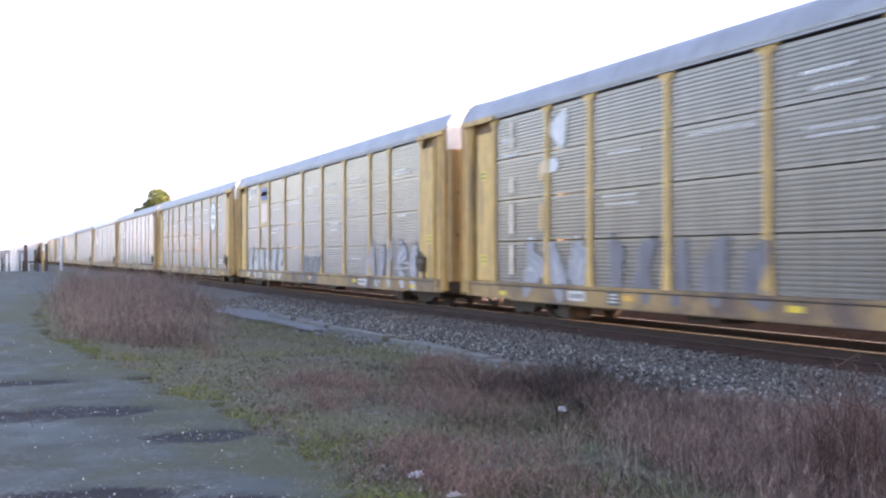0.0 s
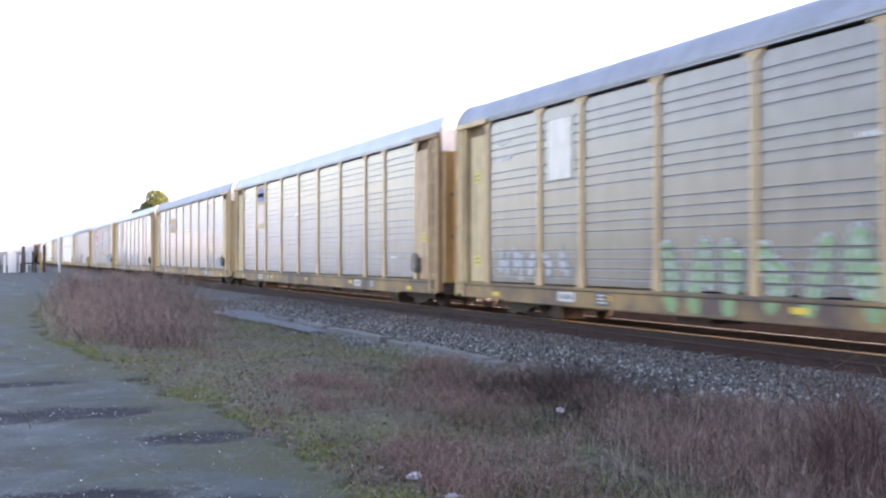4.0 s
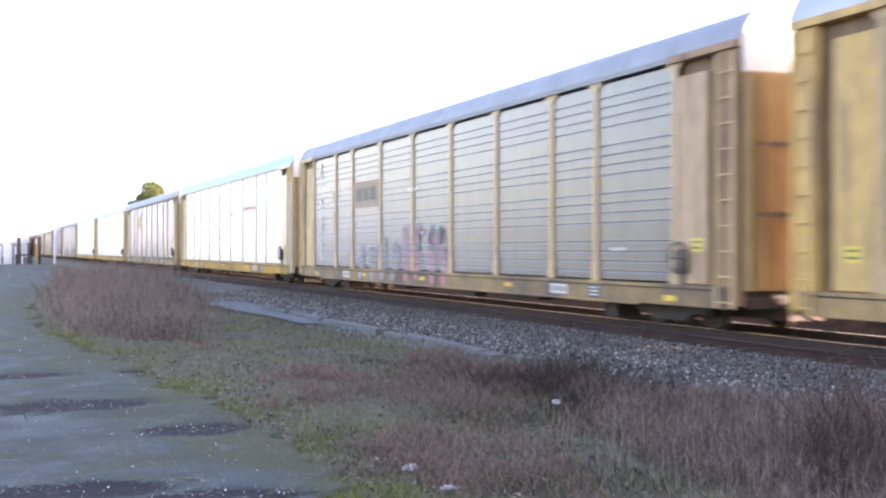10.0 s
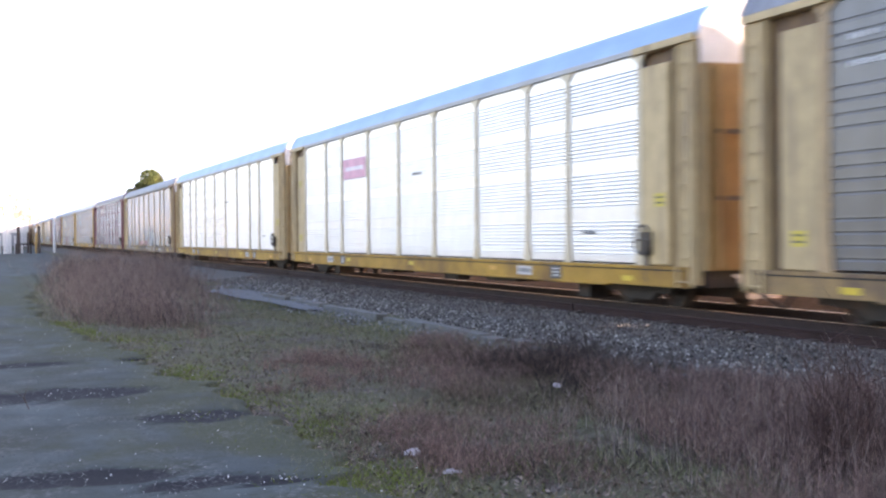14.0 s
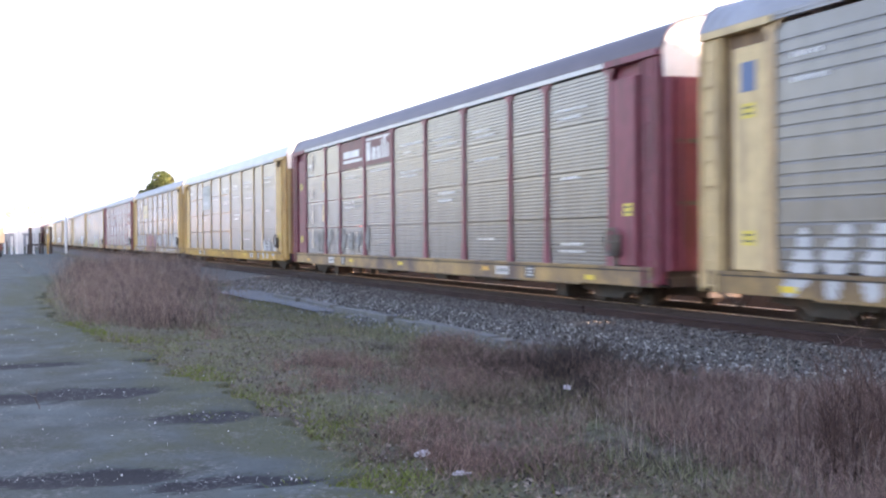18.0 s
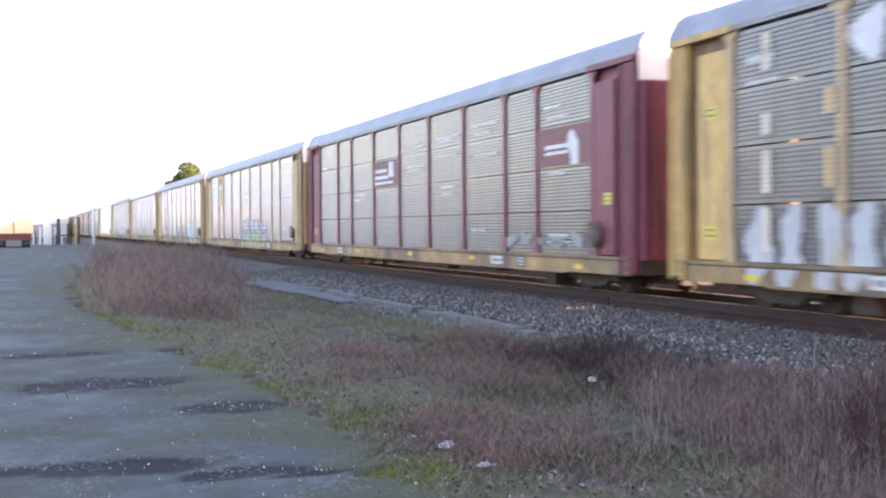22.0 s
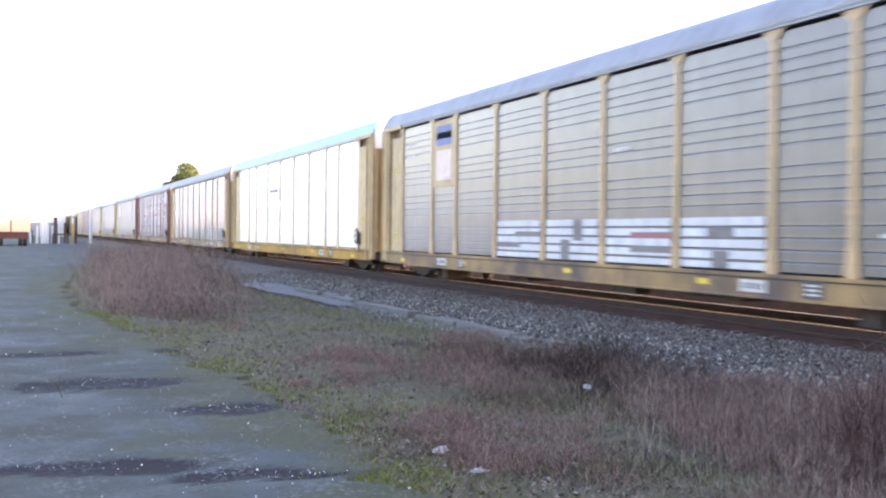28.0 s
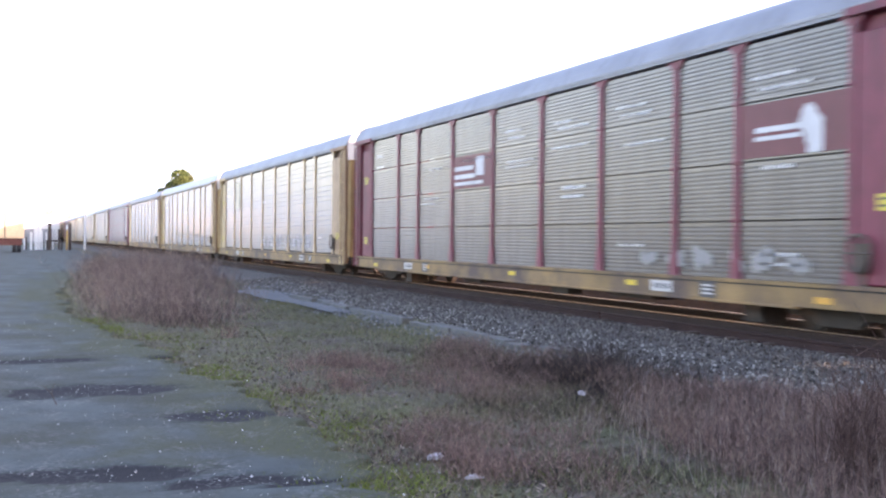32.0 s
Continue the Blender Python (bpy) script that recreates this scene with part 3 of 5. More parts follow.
places = []
for _ in range(1500):
    y = 6.8 + 20 * rng.random() ** 1.7
    x = rng.uniform(-1.5, edge_x(y) + 0.6)
    places.append((x, y, road_z(x, y) + 0.005, 0.0025 + 0.010 * rng.random() ** 4))
for k, (cx, cy, rx, ry) in enumerate(POTHOLES):
    for _ in range(90 if k < 2 else 30):
        x, y = cx + rng.normal() * rx * 0.55, cy + rng.normal() * ry * 0.55
        places.append((x, y, road_z(x, y) + 0.006, 0.003 + 0.009 * rng.random() ** 3))
stones("pale_pebbles", places, PALE_STONE, "pale pebbles strewn over the asphalt yard", "pebbles")

# old concrete kerb beside the track
def slab(y0, y1, x, z, tilt, w=0.3, h=0.2):
    bm = boxes((-w / 2, w / 2, 0, y1 - y0, -h, 0))
    bmesh.ops.subdivide_edges(bm, edges=[e for e in bm.edges if abs(e.verts[0].co.y - e.verts[1].co.y) > 0.5], cuts=10)
    for v in bm.verts:
        v.co += Vector((noise.noise((v.co.y * 2, v.co.x * 9, y0)) * 0.025, 0, noise.noise((v.co.y * 1.7, v.co.x * 5, y0 + 3)) * 0.02))
    bmesh.ops.bevel(bm, geom=[e for e in bm.edges], offset=0.012, segments=1, affect="EDGES")
    ob = part("kerb_stone", bm, CONCRETE)
    ob.location, ob.rotation_euler = (x, y0, z), (0, 0, radians(tilt))
    return tagged(ob, "broken pale concrete kerb stone half sunk in gravel", "kerb", "old kerb stones beside the track")


kr = random.Random(77)
y = 10.6
while y < 31:
    long = kr.uniform(0.5, 1.7) if y < 22 else kr.uniform(1.2, 2.6)
    rise = 0.02 + 0.006 * (y - 13) + kr.uniform(-0.035, 0.02)
    slab(y, y + long, 8.05 - 0.014 * (y - 13) + kr.uniform(-0.06, 0.06), rise + 0.02, kr.uniform(-2.2, 2.2), kr.uniform(0.15, 0.28))
    y += long + kr.uniform(0.03, 0.3)
rubble = []
for _ in range(2400):
    y = 10.8 + 20 * kr.random()
    x = 7.76 - 0.012 * (y - 13) + kr.gauss(0, 0.2)
    rubble.append((x, y, soil_z(x, y) + 0.03, kr.uniform(0.012, 0.05)))
for _ in range(3200):
    y = kr.uniform(23.5, 43)
    x = 7.75 + kr.gauss(0, 0.24 + 0.022 * (y - 23))
    rubble.append((x, y, soil_z(x, y) + 0.035, kr.uniform(0.02, 0.06)))
stones("kerb_rubble", rubble, island_material("rubble", ((0.06, 0.06, 0.06), (0.11, 0.112, 0.114), (0.17, 0.173, 0.178), (0.3, 0.31, 0.32))), "broken concrete and gravel rubble along the kerb", "rubble")
blotch("gravel_patch", 7.55, 33.5, 0.75, 7.5, 51, material("pale_gravel", (0.095, 0.10, 0.105), 0.9, vary=0.35, scale=3, grain=60, bump=0.4), "pale gravel patch between the scrub and the kerb")


def crumple(x, y, z, sx, sy, sz, seed, mat, label):
    bm = bmesh.new()
    bmesh.ops.create_icosphere(bm, subdivisions=3, radius=1)
    for v in bm.verts:
        k = 0.75 + 0.5 * noise.noise(v.co * 2.2 + Vector((seed, 0, 0))) + 0.25 * noise.noise(v.co * 6 + Vector((0, seed, 0)))
        v.co = Vector((v.co.x * sx * k, v.co.y * sy * k, max(-0.3, v.co.z) * sz * k))
    ob = part("litter", bm, mat)
    ob.location = (x, y, z)
    return tagged(ob, label, "litter", "litter in the weeds")


LITTER = material("pale_plastic", (0.34, 0.32, 0.34), 0.5, vary=0.12)
crumple(3.17, 8.5, 0.03, 0.085, 0.06, 0.05, 3, LITTER, "crumpled pale plastic bag lying in dead weeds")
crumple(3.2, 7.75, 0.02, 0.07, 0.04, 0.03, 8, LITTER, "flattened pale wrapper lying in short grass")
crumple(5.85, 11.1, 0.10, 0.06, 0.045, 0.045, 5, LITTER, "pale scrap of plastic among weed stalks")

# low dark bank beyond the track, added to keep the view under the cars dark
def far_bank():
    bm = bmesh.new()
    prev = None
    for k in range(240):
        y = -30 + 4 * k
        row = [bm.verts.new((x, y, z * (1 + 0.1 * noise.noise((y * 0.2, x, 0))))) for x, z in ((14.75, 0.14), (15.2, 0.2), (16.0, 0.68), (17.2, 0.86), (20.5, 0.8))]
        if prev:
            for i in range(4):
                bm.faces.new((prev[i], prev[i + 1], row[i + 1], row[i]))
        prev = row
    return bm


tagged(part("embankment", far_bank(), material("dark_bank", (0.034, 0.022, 0.014), 0.95, vary=0.35, spec=0.1)), "low dark bank added beyond the railway track to darken the view under the cars", "embankment", kind="structure")

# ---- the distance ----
# a backdrop surface that emits its own colour, so distance haze is painted in
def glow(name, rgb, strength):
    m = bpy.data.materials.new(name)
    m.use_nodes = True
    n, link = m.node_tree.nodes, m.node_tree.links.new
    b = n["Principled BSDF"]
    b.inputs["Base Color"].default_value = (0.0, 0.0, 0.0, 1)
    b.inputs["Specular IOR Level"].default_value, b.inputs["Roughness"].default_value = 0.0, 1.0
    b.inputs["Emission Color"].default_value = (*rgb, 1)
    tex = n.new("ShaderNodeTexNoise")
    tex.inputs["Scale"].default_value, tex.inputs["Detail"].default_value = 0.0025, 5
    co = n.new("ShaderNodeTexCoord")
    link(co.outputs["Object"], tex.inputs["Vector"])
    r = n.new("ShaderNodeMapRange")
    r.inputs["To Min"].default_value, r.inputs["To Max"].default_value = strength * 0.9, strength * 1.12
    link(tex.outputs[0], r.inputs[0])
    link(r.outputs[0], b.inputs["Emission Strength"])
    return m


def mountains():
    bm = bmesh.new()
    prev = None
    ridge = ((-1400, 330), (-500, 300), (-60, 330), (60, 300), (240, 360), (420, 470), (620, 520), (850, 500), (1200, 540), (1800, 480), (2600, 420), (3400, 300))
    for k in range(161):
        x = -1400 + 30 * k
        for (x0, z0), (x1, z1) in zip(ridge, ridge[1:]):
            if x0 <= x <= x1:
                z = z0 + (z1 - z0) * (x - x0) / (x1 - x0)
        z = z * 0.62 + 22 * noise.fractal((x * 0.006, 1, 0), 1.0, 2.0, 4)
        row = [bm.verts.new((x, 3600, -5)), bm.verts.new((x, 3640 + 30 * noise.noise((x * 0.01, 0, 0)), z * 0.55)), bm.verts.new((x, 3700, z)), bm.verts.new((x, 3900, -5))]
        if prev:
            for i in range(3):
                bm.faces.new((prev[i], prev[i + 1], row[i + 1], row[i]))
        prev = row
    return bm


# the ridge emits pale blue in place of real haze
tagged(part("backdrop_mountains", mountains(), glow("haze_painted_mountain", (0.64, 0.78, 0.95), 0.31)), "mountain ridge far beyond the railway, its haze put in as pale blue emission", "mountains", kind="structure")

LEAF = island_material("evergreen_leaves", ((0.065, 0.085, 0.035), (0.12, 0.15, 0.055), (0.18, 0.21, 0.08), (0.25, 0.27, 0.12)))


def translucent(m, share):
    """Lets part of the light through thin leaves."""
    n, link = m.node_tree.nodes, m.node_tree.links.new
    bsdf = n["Principled BSDF"]
    thin = n.new("ShaderNodeBsdfTranslucent")
    link(bsdf.inputs["Base Color"].links[0].from_socket, thin.inputs["Color"])
    mix = n.new("ShaderNodeMixShader")
    mix.inputs[0].default_value = share
    link(bsdf.outputs[0], mix.inputs[1])
    link(thin.outputs[0], mix.inputs[2])
    link(mix.outputs[0], n["Material Output"].inputs["Surface"])


translucent(LEAF, 0.6)


def tree(x, y, h, crown, seed, mat, label, leafy=True):
    r = random.Random(seed)
    root = tagged(new("tree"), label, "tree", "trees in the distance")
    root.location = (x, y, 0)
    bm = bmesh.new()
    p = Vector((0, 0, -0.2))
    tips = []
    for k in range(5):
        q = Vector((r.uniform(-0.3, 0.3), r.uniform(-0.3, 0.3), h * 0.75 * (k + 1) / 5))
        rod(bm, p, q, 0.03 * h * (1 - k / 6), 7, 0.03 * h * (1 - (k + 1) / 6))
        if k > 0:
            for _ in range(5):
                a = r.uniform(0, 6.28)
                t = q + Vector((math.cos(a), math.sin(a), r.uniform(0.3, 0.9))) * crown * r.uniform(0.5, 1.0)
                rod(bm, q, t, 0.008 * h, 5, 0.002 * h)
                tips.append(t)
                for _ in range(4):
                    u = t + Vector((r.uniform(-1, 1), r.uniform(-1, 1), r.uniform(-0.2, 1))) * crown * 0.35
                    rod(bm, t - (t - q) * r.uniform(0, 0.5), u, 0.003 * h, 4, 0.001 * h)
                    tips.append(u)
        p = q
    part("trunk", bm, BARK if leafy else TWIG, root)
    if leafy:
        vs, fs = [], []
        lobes = [(Vector((r.uniform(-0.55, 0.55) * crown, r.uniform(-0.4, 0.4) * crown, h - crown * r.uniform(0.55, 1.9))), crown * r.uniform(0.35, 0.6)) for _ in range(22)]
        lobes.append((Vector((0.15 * crown, 0, h - crown * 0.5)), crown * 0.5))
        for c0, rad in lobes:
            for _ in range(330):
                d = Vector((r.gauss(0, 1), r.gauss(0, 1), r.gauss(0, 1))).normalized()
                c = c0 + d * rad * r.uniform(0.7, 1.05)
                n1 = Vector((r.gauss(0, 1), r.gauss(0, 1), r.gauss(0, 1))).normalized() * crown * 0.07
                n2 = n1.cross(Vector((r.gauss(0, 1), r.gauss(0, 1), r.gauss(0, 1)))).normalized() * crown * 0.07
                b = len(vs)
                vs.extend((tuple(c + n1), tuple(c + n2), tuple(c - n1), tuple(c - n2)))
                fs.append((b, b + 1, b + 2, b + 3))
        me = bpy.data.meshes.new("crown")
        me.from_pydata(vs, [], fs)
        me.materials.append(mat)
        c = new("crown", me)
        c.parent = root
    return root


tree(33.2, 250, 16.6, 3.4, 4, LEAF, "round-topped evergreen tree behind the train")
tree(31.0, 255, 13.0, 2.2, 9, LEAF, "small dark evergreen beside a taller tree")
TWIG = material("sunlit_bare_wood", (0.42, 0.28, 0.18), 0.9, vary=0.2)
for k in range(14):
    tree(2.4 + 0.9 * k, 338 + 6 * (k % 3), 11.5 + 2.6 * (k % 2) + (k % 4), 2.4, 20 + k, LEAF, "leafless roadside tree in low winter sun", leafy=False)


def pole(x, y, h, label):
    root = tagged(new("utility_pole"), label, "utility pole", "utility poles beside the railway")
    root.location = (x, y, 0)
    bm = bmesh.new()
    rod(bm, (0, 0, -0.3), (0, 0, h), 0.17, 10, 0.11)
    part("shaft", bm, WHITE, root)
    part("cap", boxes((-0.13, 0.13, -0.13, 0.13, h, h + 0.08)), WHITE, root)


pole(2.7, 150, 10.8, "tall pale utility pole near the far end of the yard")
pole(8.4, 154, 11.0, "tall pale utility pole close to the railway")

def bollard(x, y, h, r, mat, label):
    bm = bmesh.new()
    rod(bm, (0, 0, -0.05), (0, 0, h), r, 10)
    ob = part("post", bm, mat)
    ob.location = (x, y, 0)
    tagged(ob, label, "post", "posts at the end of the yard")


bollard(1.75, 148, 2.2, 0.13, WHITE, "white painted post at the yard's end")
bollard(2.3, 147, 2.6, 0.16, WHITE, "taller white painted post at the yard's end")
bollard(1.2, 149, 1.6, 0.1, BARK, "dark wooden post at the yard's end")
bollard(3.0, 149, 2.4, 0.12, WHITE, "white painted post at the yard's end")
bollard(3.9, 148, 3.3, 0.2, BARK, "thick dark wooden post at the yard's end")
bollard(5.9, 147, 2.5, 0.13, YELLOW, "yellow painted post near the track")
bollard(6.3, 148, 3.4, 0.15, BARK, "dark wooden post close to the track")

r = random.Random(61)
for k in range(0, 14, 2):
    x = 1.0 + 0.42 * k + r.uniform(-0.1, 0.1)
    pale = k % 3 != 1
    bollard(x, 150.5 + r.uniform(-1, 2), 1.1 + 0.16 * k + r.uniform(-0.3, 0.4), r.uniform(0.07, 0.14), WHITE if pale else BARK, "weathered pale fence post at the yard's end" if pale else "weathered dark fence post at the yard's end")

barrier = tagged(new("barrier"), "low dark metal barrier frame standing on the yard", "barrier")
barrier.location = (4.4, 146, 0)
part("rail", boxes((-0.95, 0.95, -0.06, 0.06, 1.05, 1.25)), DARK, barrier)
for dx in (-0.85, 0.85):
    part("leg", boxes((dx - 0.1, dx + 0.1, -0.06, 0.06, 0, 1.05)), DARK, barrier)

# white shed beside the line
shed = tagged(new("shed"), "long white industrial shed with a shallow gable roof", "building")
shed.location = (0, 300, 0)
part("wall", boxes((-1.2, 10.3, 0, 30, 0, 6.0)), WHITE, shed)
bm = bmesh.new()
g = [(-1.6, 6.0), (4.5, 7.6), (10.6, 6.0)]
a = [bm.verts.new((x, -0.4, z)) for x, z in g]
b = [bm.verts.new((x, 30.4, z)) for x, z in g]
bm.faces.new(a)
bm.faces.new(b[::-1])
for i in range(3):
    bm.faces.new((a[i], b[i], b[(i + 1) % 3], a[(i + 1) % 3]))
part("roof", bm, ROOF_PALE, shed)
for dx in (1.2, 6.0):
    part("door", boxes((dx, dx + 3.0, -0.08, -0.002, 0, 3.4)), ROOF, shed)

# orange trailer parked at the far edge
trailer = tagged(new("truck_trailer"), "orange box trailer parked at the far edge of the yard", "trailer")
trailer.location = (-1.1, 125, 0)
ORANGE = material("bleached_orange_paint", (0.80, 0.55, 0.34), 0.5, vary=0.1)
bm = boxes((-1.8, 1.9, 0, 9, 1.45, 4.15))
bmesh.ops.bevel(bm, geom=bm.edges[:], offset=0.05, segments=2, affect="EDGES")
part("box_body", bm, ORANGE, trailer)
part("chassis", boxes((-1.6, 1.7, 0.2, 8.8, 0.75, 1.44)), material("red_frame", (0.10, 0.025, 0.018), 0.6), trailer)
part("door_seam", boxes((-0.02, 0.08, -0.03, -0.002, 1.5, 4.1)), DARK, trailer)
for wx in (-1.4, -0.95, 0.95, 1.4):
    bm = bmesh.new()
    rod(bm, (wx - 0.2, 0.9, 0.55), (wx + 0.2, 0.9, 0.55), 0.55, 16)
    part("wheel", bm, BLACK, trailer)

# thin dead stem standing in the asphalt
bm = bmesh.new()
rod(bm, (0, 0, 0), (-0.05, 0.02, 0.12), 0.006, 5)
rod(bm, (-0.05, 0.02, 0.12), (-0.02, 0.03, 0.22), 0.005, 5, 0.002)
rod(bm, (-0.05, 0.02, 0.12), (-0.13, 0.0, 0.2), 0.004, 5, 0.002)
stem = part("dead_stem", bm, BARK)
stem.location = (0.41, 12.5, road_z(0.41, 12.5))
tagged(stem, "single dead weed stem growing from cracked asphalt", "weed")

# ---- the cars of the train ----
PITCH = 28.6
HALF = 1.55
POSTS = [2.5, 5.3, 7.2, 10.04, 12.88, 15.72, 18.56, 21.4, 23.3, 26.1]
SILL0, SILL1, WALL1, EAVE = 0.44, 0.80, 4.70, 4.84


def slotted(profile, w):
    """A sheet swept along y from (x, z, open) points; where open is set the sheet is cut away but for its two ends."""
    bm = bmesh.new()
    ys = (0, 0.07, w - 0.07, w)
    rows = [[bm.verts.new((x, y, z)) for y in ys] for x, z, _ in profile]
    for (r0, r1, p) in zip(rows, rows[1:], profile):
        for i in range(3):
            if not (p[2] and i == 1):
                bm.faces.new((r0[i], r0[i + 1], r1[i + 1], r1[i]))
    return bm


def panel_b(w, pitch=0.19):
    """A louvred panel: four rows, each a broad flat band above four open grooves."""
    def build():
        prof = [(0, SILL1, 0), (0, SILL1 + 0.014, 1), (0, SILL1 + 0.05, 0)]
        for i in range(4):
            for j in range(4 if pitch > 0.17 else 9):
                z = 1.0 + 0.94 * i + pitch * j
                if z > WALL1 - 0.12:
                    continue
                if pitch < 0.17:
                    prof += [(0.0, z - 0.014, 0), (0.003, z - 0.005, 1), (0.012, z + 0.005, 0), (-0.003, z + 0.014, 0), (0.0, z + 0.036, 0)]
                else:
                    prof += [(0.0, z - 0.026, 0), (0.011, z - 0.008, 0), (0.011, z + 0.008, 0), (-0.001, z + 0.022, 0), (0.0, z + 0.06, 0)]
        prof += [(0, WALL1 - 0.06, 0), (0, WALL1 - 0.03, 1 if pitch > 0.17 else 0), (0, WALL1 + 0.02, 0)]
        return slotted(prof, w)
    return build


def panel_a(w):
    """A finely corrugated panel in four rows with open seams between them."""
    def build():
        prof = []
        row = (WALL1 - SILL1) / 4
        for i in range(4):
            z0 = SILL1 + row * i
            prof.append((0.0, z0 + 0.016, 0))
            z = z0 + 0.06
            while z < z0 + row - 0.07:
                prof += [(0.0, z, 0), (0.013, z + 0.012, 0), (0.013, z + 0.034, 0), (0.0, z + 0.05, 0)]
                z += 0.078
            prof.append((0.0, z0 + row - 0.016, 1))
        return slotted(prof, w)
    return build


def post_bm():
    bm = bmesh.new()
    box(bm, -0.012, 0.03, -0.08, 0.08, SILL1 + 0.38, WALL1 - 0.02)
    lo = [(-0.022, -0.17), (-0.022, 0.17), (0.03, 0.17), (0.03, -0.17)]
    hi = [(-0.016, -0.081), (-0.016, 0.081), (0.03, 0.081), (0.03, -0.081)]
    a = [bm.verts.new((x, y, SILL1 - 0.02)) for x, y in lo]
    b = [bm.verts.new((x, y, SILL1 + 0.5)) for x, y in hi]
    for i in range(4):
        bm.faces.new((a[i], a[(i + 1) % 4], b[(i + 1) % 4], b[i]))
    bm.faces.new(b)
    a = [bm.verts.new((x, y, WALL1 - 0.14)) for x, y in hi]
    b = [bm.verts.new((x, y * 1.75, WALL1 + 0.03)) for x, y in lo]
    for i in range(4):
        bm.faces.new((a[i], a[(i + 1) % 4], b[(i + 1) % 4], b[i]))
    bm.faces.new(b)
    for z in (1.78, 2.75, 3.73):
        box(bm, -0.024, 0.03, -0.1, 0.1, z - 0.03, z + 0.03)
    return bm


ROOF_HALF = [(-1.58, EAVE - 0.06), (-1.58, EAVE + 0.02), (-1.52, EAVE + 0.16), (-1.40, EAVE + 0.35), (-1.20, EAVE + 0.49), (-0.88, EAVE + 0.59), (-0.45, EAVE + 0.65), (0, EAVE + 0.67)]
ROOF_ARCH = ROOF_HALF + [(-x, z) for x, z in ROOF_HALF[-2::-1]]


def roof_bm():
    bm = bmesh.new()
    prev = None
    stops = [0.56 + (PITCH - 1.12) * k / 22 for k in range(23)]
    for y in stops:
        row = [bm.verts.new((x, y, z)) for x, z in ROOF_ARCH]
        if prev:
            for i in range(len(row) - 1):
                f = bm.faces.new((prev[i], prev[i + 1], row[i + 1], row[i]))
                f.smooth = 1 < i < len(row) - 3
        prev = row
    return bm


def arch_trim_bm():
    """The rolled edge at a roof's end."""
    bm = bmesh.new()
    for (x0, z0), (x1, z1) in zip(ROOF_ARCH[1:], ROOF_ARCH[2:-1]):
        rod(bm, (x0, 0.56, z0), (x1, 0.56, z1), 0.03, 5)
    return bm


def rail_band_bm():
    return boxes((-0.06, 0.03, 0.66, PITCH - 0.66, WALL1 + 0.031, EAVE - 0.03), (-0.075, -0.06, 0.66, PITCH - 0.66, EAVE - 0.055, EAVE - 0.02))


def sill_bm():
    p = [(-0.06, SILL0), (-0.06, SILL1 - 0.05), (-0.085, SILL1 - 0.05), (-0.085, SILL1 + 0.01), (0.06, SILL1 + 0.01), (0.06, SILL1 - 0.05), (0.03, SILL1 - 0.05), (0.03, SILL0)]
    return extrude_y(p, 0.9, PITCH - 0.9, closed=True)


def sill_strip_bm():
    return boxes((-0.089, -0.086, 2.6, PITCH - 2.6, SILL1 - 0.045, SILL1 + 0.004))


def sill_lip_bm():
    return boxes((-0.09, 0.05, 3.6, PITCH - 3.6, SILL0 - 0.035, SILL0 - 0.002))


def sill_shade_bm():
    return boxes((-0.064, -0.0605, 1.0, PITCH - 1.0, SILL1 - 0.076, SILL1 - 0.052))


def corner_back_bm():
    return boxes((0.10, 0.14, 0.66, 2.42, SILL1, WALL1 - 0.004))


def corner_column_bm():
    return extrude_y([(-0.03, SILL1 - 0.3), (0.098, SILL1 - 0.3), (0.098, WALL1 - 0.004), (-0.03, WALL1 - 0.004)], 0.66, 1.22, closed=True)


def pocket_bm():
    bm = boxes((-0.02, 0.098, 1.52, 2.40, SILL1 + 0.02, WALL1 - 0.25))
    bmesh.ops.bevel(bm, geom=[e for e in bm.edges], offset=0.02, segments=1, affect="EDGES")
    return bm


def header_bm():
    return boxes((-0.1, 0.14, 0.64, 2.6, WALL1, WALL1 + 0.12))


def ladder_bm():
    bm = boxes((-0.11, -0.07, 0.70, 0.74, SILL1 - 0.35, WALL1 - 0.05), (-0.11, -0.07, 1.14, 1.18, SILL1 - 0.35, WALL1 - 0.05))
    z = SILL1 - 0.25
    while z < WALL1 - 0.1:
        rod(bm, (-0.09, 0.72, z), (-0.09, 1.16, z), 0.013, 5)
        z += 0.42
    return bm


def end_door_bm():
    bm = bmesh.new()
    prof = [(-1.5, 0.62), (-1.42, 0.54), (-0.75, 0.50), (0, 0.49), (0.75, 0.50), (1.42, 0.54), (1.5, 0.62)]
    a = [bm.verts.new((x, y, 0.75)) for x, y in prof]
    b = [bm.verts.new((x, y, 4.3)) for x, y in prof]
    for i in range(len(prof) - 1):
        bm.faces.new((a[i], a[i + 1], b[i + 1], b[i]))
    return bm


def door_bar_bm():
    return boxes((-1.3, 1.3, 0.44, 0.485, -0.04, 0.04))


def door_edge_bm():
    return boxes((-0.04, 0.04, 0.42, 0.485, 0.8, 4.25))


def end_cap_bm():
    bm = bmesh.new()
    pts = [(-1.5, 4.3), (1.5, 4.3)] + [(x * 0.97, z - 0.03) for x, z in ROOF_ARCH[::-1]]
    a = [bm.verts.new((x, 0.6, z)) for x, z in pts]
    b = [bm.verts.new((x, 0.64, z)) for x, z in pts]
    n = len(pts)
    for i in range(n):
        bm.faces.new((a[i], b[i], b[(i + 1) % n], a[(i + 1) % n]))
    bm.faces.new(a)
    bm.faces.new(b[::-1])
    return bm


